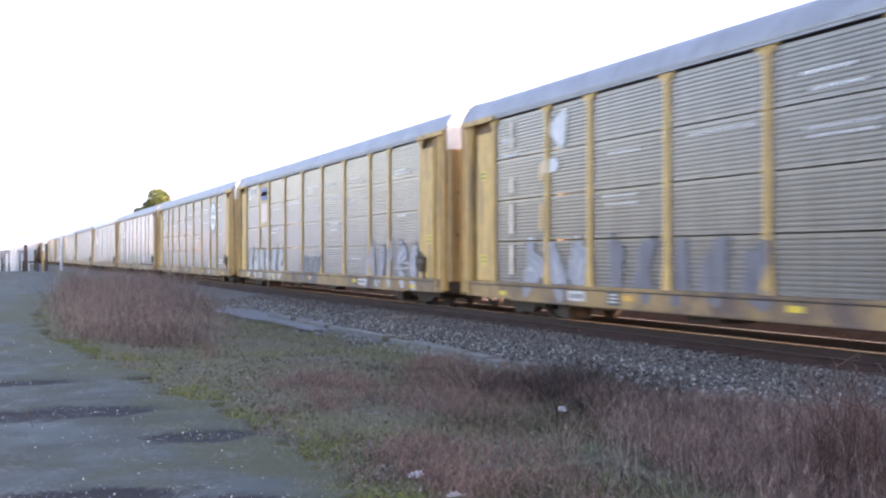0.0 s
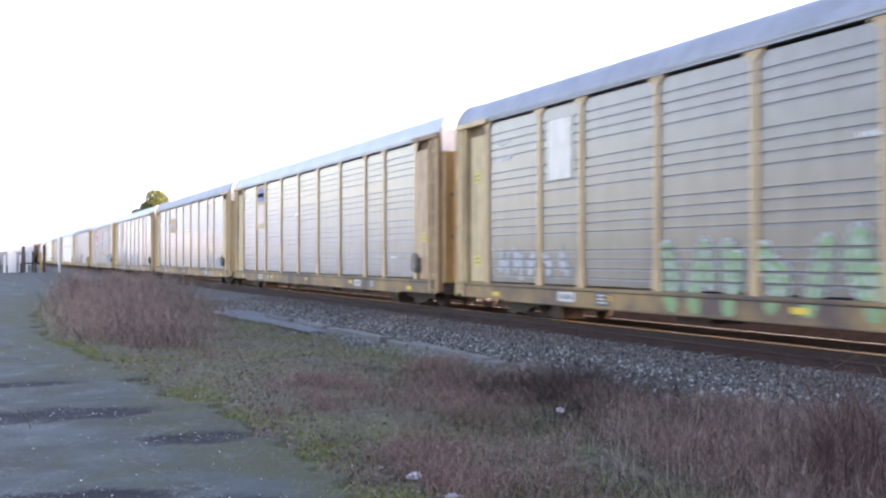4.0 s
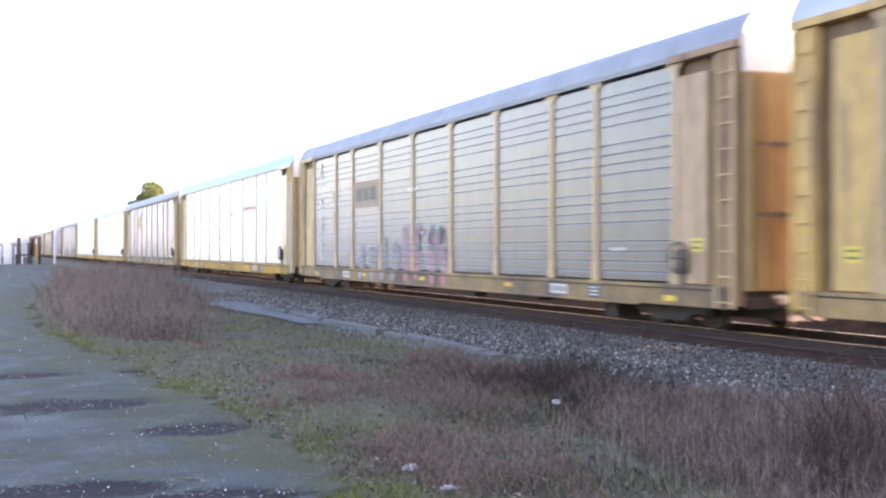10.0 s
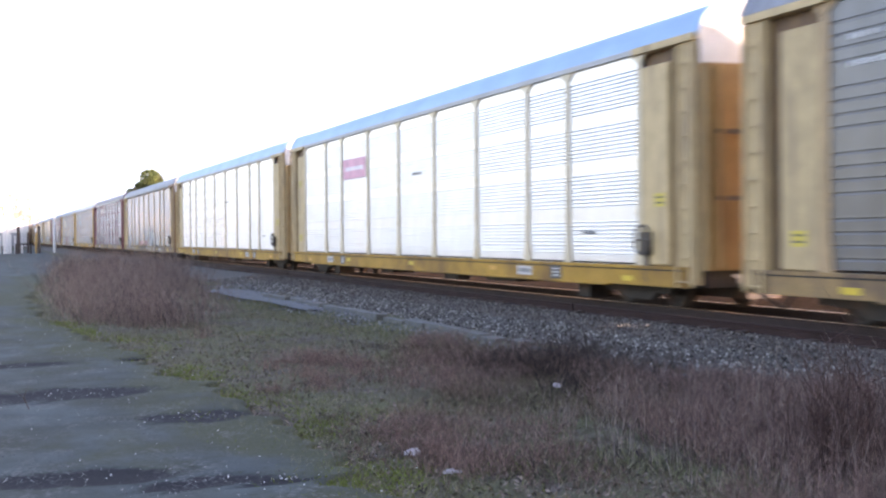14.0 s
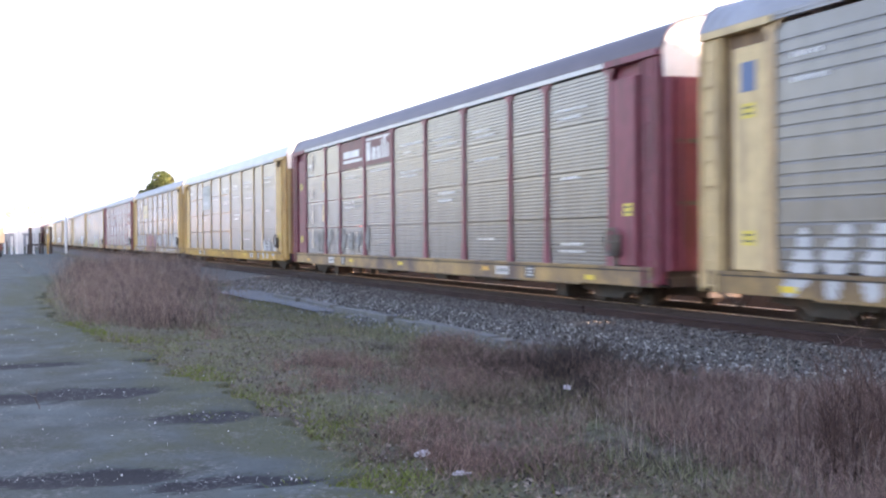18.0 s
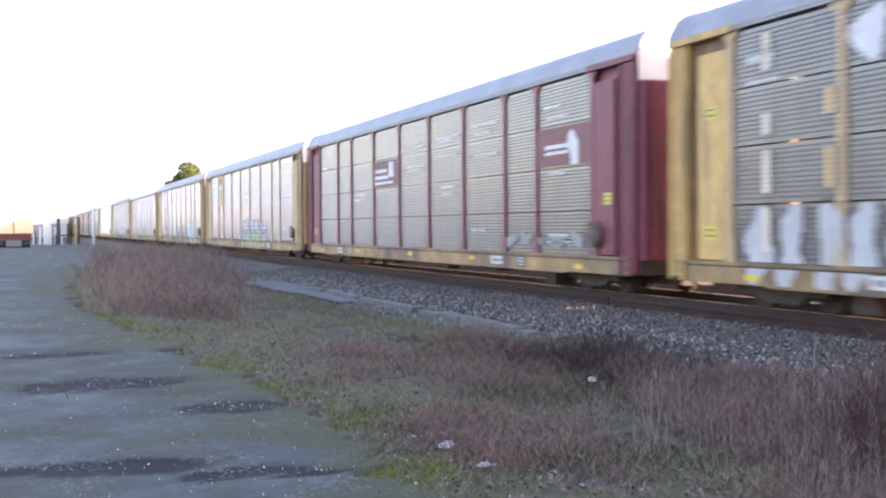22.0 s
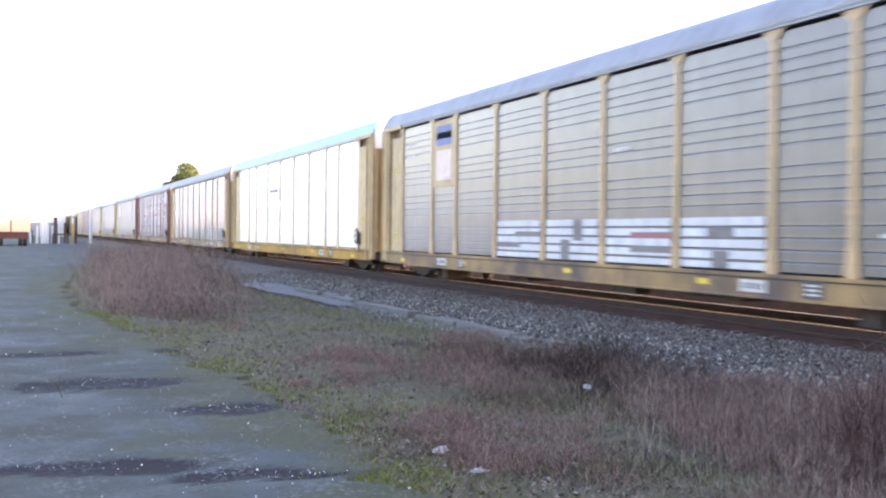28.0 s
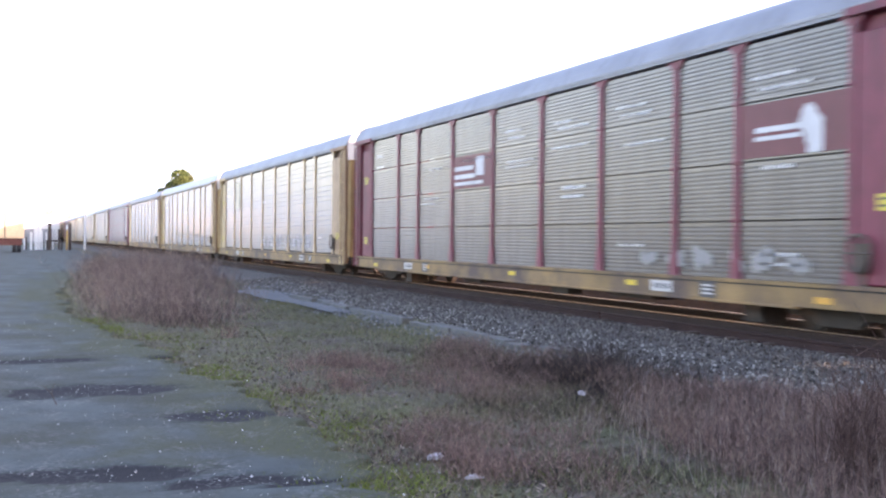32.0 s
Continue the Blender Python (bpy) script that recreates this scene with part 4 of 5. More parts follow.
def deck_bm():
    return boxes((-1.44, 1.44, 0.66, PITCH - 0.66, 0.62, 0.75), (-0.35, 0.35, 0.9, 5.0, 0.22, 0.62), (-1.15, -0.6, 5.1, 5.6, 0.08, 0.6), (-0.35, 0.35, 5.6, PITCH - 5.6, 0.31, 0.62), (-0.35, 0.35, PITCH - 5.0, PITCH - 0.9, 0.22, 0.62), (-1.15, -0.6, PITCH - 5.6, PITCH - 5.1, 0.08, 0.6), (-1.4, 1.4, 0.62, 1.3, 0.45, 0.62),
                 (-1.4, 1.4, PITCH - 1.3, PITCH - 0.62, 0.45, 0.62), (-1.2, -0.5, 8.5, 10.2, 0.28, 0.6), (-1.25, -0.9, 12.0, 12.9, 0.22, 0.6), (-1.1, -0.4, 17.5, 18.6, 0.25, 0.6), (-1.3, -1.22, 6.0, PITCH - 6.0, 0.36, 0.44))


def far_wall_bm():
    return boxes((1.40, 1.46, 0.66, PITCH - 0.66, 0.75, 4.84))


def bolster_bm():
    return boxes((-1.0, 1.0, -0.2, 0.2, 0.35, 0.6))


def side_frame_bm():
    """A cast side frame: arched top, spring window, pedestal jaws."""
    p = [(-1.18, 0.30), (-1.18, 0.52), (-0.98, 0.56), (-0.5, 0.68), (0.5, 0.68), (0.98, 0.56), (1.18, 0.52), (1.18, 0.30), (1.0, 0.26), (0.72, 0.28), (0.45, 0.13), (-0.45, 0.13),
         (-0.72, 0.28), (-1.0, 0.26)]
    bm = bmesh.new()
    a = [bm.verts.new((-0.09, y, z)) for y, z in p]
    b = [bm.verts.new((0.09, y, z)) for y, z in p]
    for i in range(len(p)):
        bm.faces.new((a[i], a[(i + 1) % len(p)], b[(i + 1) % len(p)], b[i]))
    bm.faces.new(a[::-1])
    bm.faces.new(b)
    return bm


def axle_bm():
    bm = bmesh.new()
    rod(bm, (-1.1, 0, 0.36), (1.1, 0, 0.36), 0.075, 8)
    return bm


def wheel_bm():
    bm = bmesh.new()
    prof = [(-0.07, 0.0), (-0.07, 0.30), (-0.09, 0.33), (-0.09, 0.388), (-0.06, 0.388), (-0.05, 0.363), (0.06, 0.358), (0.06, 0.30), (0.0, 0.26), (0.0, 0.16), (0.07, 0.13), (0.07, 0.0)]
    n = 24
    rings = [[bm.verts.new((x, r * math.cos(2 * math.pi * i / n), 0.36 + r * math.sin(2 * math.pi * i / n))) for i in range(n)] for x, r in prof[1:-1]]
    for r0, r1 in zip(rings, rings[1:]):
        for i in range(n):
            bm.faces.new((r0[i], r0[(i + 1) % n], r1[(i + 1) % n], r1[i]))
    bm.faces.new(rings[0])
    bm.faces.new(rings[-1][::-1])
    return bm


def coupler_bm():
    bm = boxes((-0.12, 0.12, 0.0, 0.7, 0.42, 0.66), (-0.2, 0.2, -0.05, 0.22, 0.38, 0.7))
    rod(bm, (-0.5, 0.55, 0.42), (-0.3, 0.02, 0.12), 0.03, 6)
    return bm


def brake_wheel_bm():
    bm = bmesh.new()
    n = 16
    pts = [(-0.14, 2.22 + 0.27 * math.cos(2 * math.pi * i / n), 1.28 + 0.27 * math.sin(2 * math.pi * i / n)) for i in range(n)]
    for i in range(n):
        rod(bm, pts[i], pts[(i + 1) % n], 0.022, 5)
    for i in range(0, n, 4):
        rod(bm, pts[i], (-0.1, 2.22, 1.28), 0.018, 5)
    box(bm, -0.1, 0.1, 2.06, 2.38, 1.0, 1.42)
    box(bm, -0.06, 0.06, 2.16, 2.28, 0.5, 1.0)
    return bm


def mirrored(build):
    """The same part at the other end of the car."""
    def made():
        bm = build()
        for v in bm.verts:
            v.co.y = PITCH - v.co.y
        bmesh.ops.reverse_faces(bm, faces=bm.faces[:])
        return bm
    return made


PAINTS = {}


def paint(rgb, rough=0.55):
    if rgb not in PAINTS:
        PAINTS[rgb] = material("paint", rgb, rough, vary=0.14, bump=0.04, stain=tuple(c * 0.6 for c in rgb), amount=0.15)
    return PAINTS[rgb]


WORN = {}


def worn(rgb):
    """Sprayed paint, weathered through to the grey steel in streaks."""
    if rgb not in WORN:
        WORN[rgb] = material("sprayed_paint", tuple(0.74 * c for c in rgb), 0.6, vary=0.25, scale=2.5, bump=0.04, stain=tuple(0.45 * c + 0.09 for c in rgb), amount=0.62, stain_scale=2.2, streak=True)
    return WORN[rgb]


def groove(panels):
    return 0.078 if panels is SILVER else 0.19


def autorack(style, trim, panels, roof, sill, label, near=True, rear=None, bold=False):
    car = tagged(new("autorack_car"), label, "railway car", "cars of the train")
    tk, pk = trim.name, panels.name
    posts = PALE_POST if panels is SILVER else trim if trim is OXIDE or bold else FADED
    x = -HALF
    for i, (y0, y1) in enumerate(zip(POSTS, POSTS[1:])):
        w = y1 - y0
        part("side_panel", panel_a(w) if style == "a" else panel_b(w, groove(panels)), panels, car, key=("panel", style, round(w, 2), pk), at=(x + 0.02, y0, 0))
    for y in POSTS:
        part("side_post", post_bm, posts, car, key=("post", posts.name), at=(x, y, 0))
    part("roof", roof_bm, roof, car, key=("roof", roof.name))
    part("roof_rail", rail_band_bm, WHITE if roof is ROOF_OXIDE else ROOF_PALE if roof is ROOF_BLUE else roof, car, key=("rail_band", tk, roof.name), at=(x, 0, 0))
    part("sill_strip", sill_strip_bm, sill, car, "pale strip along the sill", key=("strip", sill.name), at=(x, 0, 0))
    part("side_sill", sill_bm, sill, car, key=("sill", sill.name), at=(x, 0, 0))
    # a thin black strip stands in for the flange's shadow on the sill
    part("sill_seam", sill_shade_bm, BLACK, car, "black strip painted for shade under the flange", key="sill_seam", at=(x, 0, 0))
    for flip in (False, True):
        f = mirrored if flip else (lambda b: b)
        for what, build in (("corner_plate", corner_back_bm), ("corner_column", corner_column_bm), ("door_pocket", pocket_bm), ("door_header", header_bm)):
            paint_of = rear if rear and not flip else trim
            # the plate between column and pocket is painted dark for recess shade
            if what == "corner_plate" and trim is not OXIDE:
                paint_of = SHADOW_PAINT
            if what == "door_pocket" and paint_of is RUSTY:
                paint_of = PEACH_PAINT
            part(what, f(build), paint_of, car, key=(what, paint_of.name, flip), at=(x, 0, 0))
        if near:
            part("ladder", f(ladder_bm), trim, car, key=("ladder", tk, flip), at=(x, 0, 0))
        dm = AMBER if trim is not OXIDE else OXIDE
        door = part("end_door", f(end_door_bm), dm, car, key=("door", trim is OXIDE, flip))
        for z in (1.99, 3.13):
            part("door_bar", f(door_bar_bm), BRAKE, door, "dark latch bar", key=("door_bar", flip), at=(0, 0, z))
        for dx in (-1.2, 0.0):
            part("door_edge", f(door_edge_bm), dm, door, key=("door_edge", trim is OXIDE, flip), at=(dx, 0, 0))
        part("end_cap", f(end_cap_bm), WHITE, car, "white top panel", key=("cap", flip))
        part("roof_edge", f(arch_trim_bm), roof, car, key=("roof_edge", roof.name, flip))
        part("coupler", f(coupler_bm), DARK, car, key=("coupler", flip))
        bogie = part("bogie", bolster_bm, DARK, car, key="bogie", at=(0, PITCH - 3.3 if flip else 3.3, 0))
        for dx in (-1.02, 1.02):
            part("side_frame", side_frame_bm, DARK, bogie, key="side_frame", at=(dx, 0, 0))
        if near:
            for dy in (-0.88, 0.88):
                part("axle", axle_bm, DARK, bogie, key="axle", at=(0, dy, 0))
                part("wheel", wheel_bm, DARK, bogie, key="wheel", at=(0.755, dy, 0))
                w = part("wheel", wheel_bm, DARK, bogie, key="wheel", at=(-0.755, dy, 0))
                w.rotation_euler = (0, 0, math.pi)
    part("sill_lip", sill_lip_bm, sill, car, key=("lip", sill.name), at=(x, 0, 0))
    part("far_sill", sill_bm, sill, car, key=("sill", sill.name), at=(-x, 0, 0.15))
    part("deck", deck_bm, DARK, car, key="deck")
    part("far_wall", far_wall_bm, panels, car, key=("far_wall", pk))
    part("brake_wheel", brake_wheel_bm, BRAKE, car, key="brake_wheel", at=(x, 0, 0))
    return car


LOOKS = {
    "ya": ("a", YELLOW, GALV, ROOF, SILL), "yad": ("a", YELLOW, GALV_DIM, ROOF, SILL), "yaw": ("a", YELLOW, GALV, ROOF_PALE, SILL),
    "yb": ("b", CREAM, GALV, ROOF, SILL), "ybd": ("b", CREAM, GALV_DIM, ROOF, SILL), "ybw": ("b", CREAM, GALV, ROOF_PALE, SILL),
    "oa": ("a", OXIDE, GALV, ROOF, SILL), "yag": ("a", YELLOW, GALV, ROOF_PALE, GOLDEN), "oao": ("a", OXIDE, GALV, ROOF_OXIDE, SILL), "sb": ("b", CREAM, SILVER, ROOF_BLUE, GOLDEN),
}
ORDER = ("ya ya yad yb ybw yb ybw yaw ybd sb ybd sb sb ybd oao yag yad oa ybd yb ybw ybd sb yb oa "
         "yb ybw yb oa yb ybw yb ybd oa yb ybw yb yb oa yb yb ybw oa yb ybd yb ybw yb oa yb yb ybw yb ybd").split()
CARS = []
for i, look_key in enumerate(ORDER):
    style, trim, panels, roof, sill = LOOKS[look_key]
    tone = "oxide red" if trim is OXIDE else "faded yellow"
    skin = "bright silver" if panels is SILVER else "weathered grey"
    CARS.append(autorack(style, trim, panels, roof, sill, "%s covered automobile railway car with %s side panels" % (tone, skin), near=i < 27, rear=PALE_POST if i == 9 else RUSTY if look_key[1] == "b" and look_key[0] == "y" and i != 5 else None, bold=i < 3))


# ---- markings, emblems and painted letters on the cars ----
def cells_mesh(name, quads, mat, car, label="", x=-HALF + 0.003):
    """Thin paint on the side panels: rectangles (y0, y1, z0, z1)."""
    vs, fs = [], []
    for y0, y1, z0, z1 in quads:
        b = len(vs)
        vs.extend(((x, y0, z0), (x, y1, z0), (x, y1, z1), (x, y0, z1)))
        fs.append((b, b + 1, b + 2, b + 3))
    if not vs:
        return None
    me = bpy.data.meshes.new(name)
    me.from_pydata(vs, [], fs)
    me.materials.append(mat)
    ob = new(name, me)
    ob.parent = car
    return tagged(ob, label)


def bands(style, z0, z1):
    """The flat strips of a side panel between z0 and z1, without its grooves or seams."""
    out = []
    if style in ("sill", "flat"):
        n = max(1, round((z1 - z0) / 0.04))
        return [(z0 + (z1 - z0) * k / n, z0 + (z1 - z0) * (k + 1) / n) for k in range(n)]
    if style == "b":
        cuts = [1.0 + 0.94 * i + 0.19 * j for i in range(4) for j in range(4)]
    else:
        cuts = [SILL1 + (WALL1 - SILL1) / 4 * i for i in range(5)]
    z = max(z0, SILL1 + 0.02)
    while z < min(z1, WALL1 - 0.02) - 0.005:
        nz = min(z + 0.05, z1)
        for c in cuts:
            if c - 0.024 < nz and z < c + 0.024:
                if z < c - 0.026:
                    nz = c - 0.024
                else:
                    z = c + 0.024
                    nz = None
                break
        if nz is None:
            continue
        out.append((z, nz))
        z = nz
    return out


def rect(car, style, y0, y1, z0, z1, mat, label, name="emblem"):
    q = []
    for a, b in bands(style, z0, z1):
        if q and abs(q[-1][3] - a) < 1e-6:
            q[-1] = (y0, y1, q[-1][2], b)
        else:
            q.append((y0, y1, a, b))
    return cells_mesh(name, q, mat, car, label)


def strokes_paint(car, style, strokes, thick, z0, z1, mat, label, name="graffiti", ring=None, step=0.05, x=-HALF + 0.003):
    """Paint along strokes ((ya, za, yb, zb) in metres, y along the car). ring: (inner, outer) paints an outline round them."""
    S = np.array(strokes, float)
    room = 0.4 if ring is None else ring[1] + 0.1
    lo, hi = S[:, [0, 2]].min() - room, S[:, [0, 2]].max() + room
    ys = np.arange(lo, hi, step)
    q = []
    for a, b in bands(style, z0, z1):
        zc = (a + b) / 2
        best = np.full(len(ys), 9.0)
        for ya, za, yb, zb in S:
            dy, dz = yb - ya, zb - za
            ll = dy * dy + dz * dz + 1e-9
            u = np.clip(((ys - ya) * dy + (zc - za) * dz) / ll, 0, 1)
            best = np.minimum(best, np.hypot(ys - ya - u * dy, zc - za - u * dz))
        on = (best < thick) if ring is None else ((best >= ring[0]) & (best < ring[1]))
        i = 0
        while i < len(ys):
            if on[i]:
                j = i
                while j < len(ys) and on[j]:
                    j += 1
                q.append((ys[i], ys[i] + step * (j - i), a, b))
                i = j
            else:
                i += 1
    return cells_mesh(name, q, mat, car, label, x)


def letter_strokes(r, y, w, z0, z1):
    """One made-up bulging form in strokes, like no letter."""
    pts = [(y + w * r.uniform(0.05, 0.95), z0 + (z1 - z0) * min(1, max(0, u + r.uniform(-0.06, 0.06)))) for u in (0.02, 0.28, 0.52, 0.76, 0.98)]
    r.shuffle(pts)
    return [(a, b, c, d) for (a, b), (c, d) in zip(pts, pts[1:])]


def over_posts(car, letter, st, thick, z0, z1, mat):
    """The same paint where it runs over a side post."""
    ys = [v for q in st for v in (q[0], q[2])]
    for p in POSTS:
        if min(ys) - thick < p < max(ys) + thick:
            S = np.array(st)
            q = []
            for k in range(int((min(z1, 1.7) - 0.82) / 0.05)):
                z = 0.82 + 0.05 * k
                for y in (p - 0.04, p, p + 0.04):
                    d = S[:, 2:] - S[:, :2]
                    u = np.clip(((y - S[:, 0]) * d[:, 0] + (z + 0.025 - S[:, 1]) * d[:, 1]) / ((d * d).sum(1) + 1e-9), 0, 1)
                    if np.hypot(y - S[:, 0] - u * d[:, 0], z + 0.025 - S[:, 1] - u * d[:, 1]).min() < thick:
                        q.append((y - 0.02, y + 0.02, z, z + 0.05))
            if q:
                cells_mesh("paint_on_post", q, mat, letter, x=-HALF - 0.0265)


def graffiti(i, seed, y0, y1, z0, z1, fill, line, label, wide=1.1, thick=0.13):
    """A row of letter forms, each a part; low ones run on over the sill."""
    car, style = CARS[i], LOOKS[ORDER[i]][0]
    r = random.Random(seed)
    bold = thick > 0.11
    thick = thick * 1.25 if bold else thick
    low = 0.56 if z0 < 0.9 and bold else z0 + 0.12
    y = y0
    while y < y1 - 0.35 * wide:
        w = wide * r.uniform(0.55, 0.8)
        st = letter_strokes(r, y, w, low + r.uniform(0, 0.1), z1 - thick + r.uniform(-0.12, 0.08))
        y += w + (1.5 * thick if bold else thick + 0.12)
        letter = strokes_paint(car, style, st, thick, z0 - 0.1, z1 + 0.2, worn(fill), label, "graffiti_letter")
        if letter is None:
            continue
        if low < 0.6:
            strokes_paint(letter, "sill", st, thick, SILL0 + 0.012, SILL1 - 0.078, worn(fill), "paint run down over the sill", "paint_on_sill", x=-HALF - 0.066)
            over_posts(car, letter, st, thick, z0, z1, worn(fill))
        if line:
            strokes_paint(letter, style, st, 0, z0 - 0.1, z1 + 0.25, worn(line), "contrasting painted outline", "outline", ring=(thick, thick + 0.05))
            if thick < 0.19:
                ob = strokes_paint(letter, style, st, 0.022, z0 - 0.1, z1 + 0.15, worn(line), "thin painted inner lines", "inner_line")
                if ob:
                    tagged(ob, kind="stuff").location.x = -0.003


def stencil(i, y, z, n, mat=None, h=0.07, w=0.05, gap=0.03):
    """A row of small unreadable stencilled characters; some rows are dashes painted as light."""
    style = LOOKS[ORDER[i]][0]
    q = []
    for k in range(n):
        for a, b in bands(style, z, z + h):
            q.append((y - k * (w + gap) - w, y - k * (w + gap), a, b))
    tagged(cells_mesh("stencil", q, mat or WHITE, CARS[i], "small stencilled marks and dashes painted as light"), kind="stuff")


PALE, GREYV, REDP, GOLD, NAVY = (0.52, 0.52, 0.53), (0.30, 0.30, 0.35), (0.33, 0.06, 0.07), (0.49, 0.29, 0.05), (0.05, 0.07, 0.17)
GREEN, SKY, PINK, INK, TEAL = (0.20, 0.36, 0.13), (0.30, 0.48, 0.66), (0.52, 0.28, 0.34), (0.05, 0.045, 0.06), (0.19, 0.265, 0.235)
P8, P7, P6, P5, P4, P3, P2, P1, P0 = [(POSTS[k], POSTS[k + 1]) for k in range(8, -1, -1)]


def badge(i, panel, z0, z1, rgb, label, bars=(), inset=0.09):
    """A painted panel with bars on it: (u0, u1, v0, v1, rgb) in shares of the panel, u from its left as seen."""
    car, style = CARS[i], LOOKS[ORDER[i]][0]
    a, b = panel[0] + inset, panel[1] - inset
    edges = []
    for u0, u1, v0, v1, c in bars:
        edges.append((b - (b - a) * u1, b - (b - a) * u0, z0 + (z1 - z0) * v0, z0 + (z1 - z0) * v1, c))
    cells_mesh("emblem", [(a, b, z0, z1)], paint(rgb), car, label)
    for y0, y1, q0, q1, c in edges:
        ob = cells_mesh("emblem_bar", [(y0, y1, q0, q1)], paint(c), car)
        if ob:
            ob.location.x = -0.004


TAN = (0.46, 0.33, 0.165)


def flag(i, top=4.66, low=2.75, inset=0.08):
    badge(i, P7, low, top, TAN, "tan panel with a blue and white shield shape", ((0.15, 0.85, 0.62, 0.92, (0.12, 0.16, 0.34)), (0.15, 0.85, 0.72, 0.82, PALE), (0.15, 0.85, 0.1, 0.55, (0.66, 0.52, 0.46))), inset)


def gold_mark(i):
    """Three worn gold block shapes in two rows."""
    car, style = CARS[i], LOOKS[ORDER[i]][0]
    for u in (0.1, 0.38, 0.68):
        b = P6[1] - 0.3 - (P6[1] - P6[0] - 0.6) * u
        rect(car, style, b - 0.52, b, 3.62, 4.0, paint(GOLD), "worn gold block mark", "emblem_block")
        rect(car, style, b - 0.52, b, 3.1, 3.5, paint(GOLD), "worn gold block mark", "emblem_block")


# stencilled data, painted light dashes and sill markers on the cars that pass near
for i in range(27):
    r = random.Random(70 + i)
    style = LOOKS[ORDER[i]][0]
    silver = LOOKS[ORDER[i]][2] is SILVER
    dark_ink = paint((0.09, 0.09, 0.10))
    if not silver:
        stencil(i, 25.6, 4.1, 5, h=0.12, w=0.08, gap=0.06)
        stencil(i, 25.6, 3.72, 7, h=0.1, w=0.07, gap=0.05)
    if style == "a":
        # these white dashes are painted for daylight coming through perforated panels
        for y in (14.9, 12.2, 9.4, 4.9):
            stencil(i, y, 4.05 + r.uniform(-0.1, 0.1), r.randint(10, 22), h=0.06)
            stencil(i, y - 0.2, 3.88, r.randint(8, 18), h=0.05)
        for y, z, n in ((20.7, 3.42, 18), (17.9, 3.52, 30), (20.9, 2.58, 20), (20.9, 2.42, 18), (14.9, 3.3, 26), (14.8, 3.18, 22), (12.3, 3.46, 28), (9.3, 3.3, 24), (9.3, 1.32, 16)):
            stencil(i, y + r.uniform(-0.2, 0.2), z, n, h=0.05, w=0.03, gap=0.034)
        stencil(i, 11.8, 2.55, 14, h=0.07)
        stencil(i, 11.8, 2.35, 12, h=0.07)
        stencil(i, 4.6, 2.6, 10, h=0.06)
        stencil(i, 4.6, 1.2, 12, h=0.06)
        stencil(i, 4.7, 1.05, 14, h=0.05)
    else:
        stencil(i, r.uniform(12, 17), 3.1, 9, dark_ink if silver else None, h=0.08)
        stencil(i, 4.7, 1.4, 7, dark_ink if silver else None, h=0.06)
    for k, y in enumerate((2.9, 8.9, 14.6, 20.2, 25.5)):
        tone = (0.60, 0.42, 0.03) if (k + i) % 3 else (0.58, 0.30, 0.04)
        part("sill_reflector", lambda: boxes((-0.006, 0.0, -0.19, 0.19, -0.05, 0.05)), paint(tone), CARS[i], "bright yellow reflector" if (k + i) % 3 else "orange reflector", key=("reflector", tone),
             at=(-HALF - 0.0605, y + r.uniform(-0.4, 0.4), 0.62 if k not in (0, 4) else 0.56))
    for y in (7.3 + r.uniform(-0.6, 0.6), 22.3 + r.uniform(-0.6, 0.6)):
        pl = part("sill_plate", lambda: boxes((-0.006, 0.0, -0.36, 0.36, -0.1, 0.1)), paint((0.5, 0.48, 0.46)), CARS[i], "white data plate with dark bars", key="white_plate", at=(-HALF - 0.0605, y, 0.6))
        for dy in (-0.22, -0.08, 0.06, 0.2):
            part("plate_bar", lambda: boxes((-0.005, -0.001, -0.045, 0.045, -0.05, 0.05)), paint((0.12, 0.12, 0.13)), pl, key="plate_bar", at=(-0.006, dy, 0))
        pl = part("sill_plate", lambda: boxes((-0.006, 0.0, -0.24, 0.24, -0.14, 0.14)), paint((0.05, 0.05, 0.055)), CARS[i], "dark consolidated plate with pale lines", key="dark_plate", at=(-HALF - 0.0605, y - 1.5, 0.6))
        for dz in (-0.07, 0.0, 0.07):
            part("plate_bar", lambda: boxes((-0.005, -0.001, -0.16, 0.16, -0.016, 0.016)), paint((0.5, 0.48, 0.46)), pl, key="plate_line", at=(-0.006, 0, dz))
    spots = [(26.66, r.choice((1.35, 1.3))), (1.8, r.choice((1.9, 2.0, 1.5)))]
    if r.random() < 0.5:
        spots.append((26.66, 3.4))
    for y, z in spots:
        pq = part("corner_plaque", lambda: boxes((-0.008, 0.0, -0.16, 0.16, -0.12, 0.12)), paint((0.56, 0.43, 0.06)), CARS[i], "yellow notice plaque with dark bars", key="plaque", at=(-HALF - 0.0205, y, z))
        for dz in (-0.05, 0.05):
            part("plaque_bar", lambda: boxes((-0.004, -0.001, -0.12, 0.12, -0.016, 0.016)), paint((0.09, 0.085, 0.05)), pq, key="plaque_bar", at=(-0.008, 0, dz))

part("corner_plaque", lambda: boxes((-0.008, 0.0, -0.19, 0.19, -0.24, 0.24)), paint((0.06, 0.11, 0.22)), CARS[13], "dark blue notice plaque", key="blue_plaque", at=(-HALF - 0.0205, 26.66, 3.95))

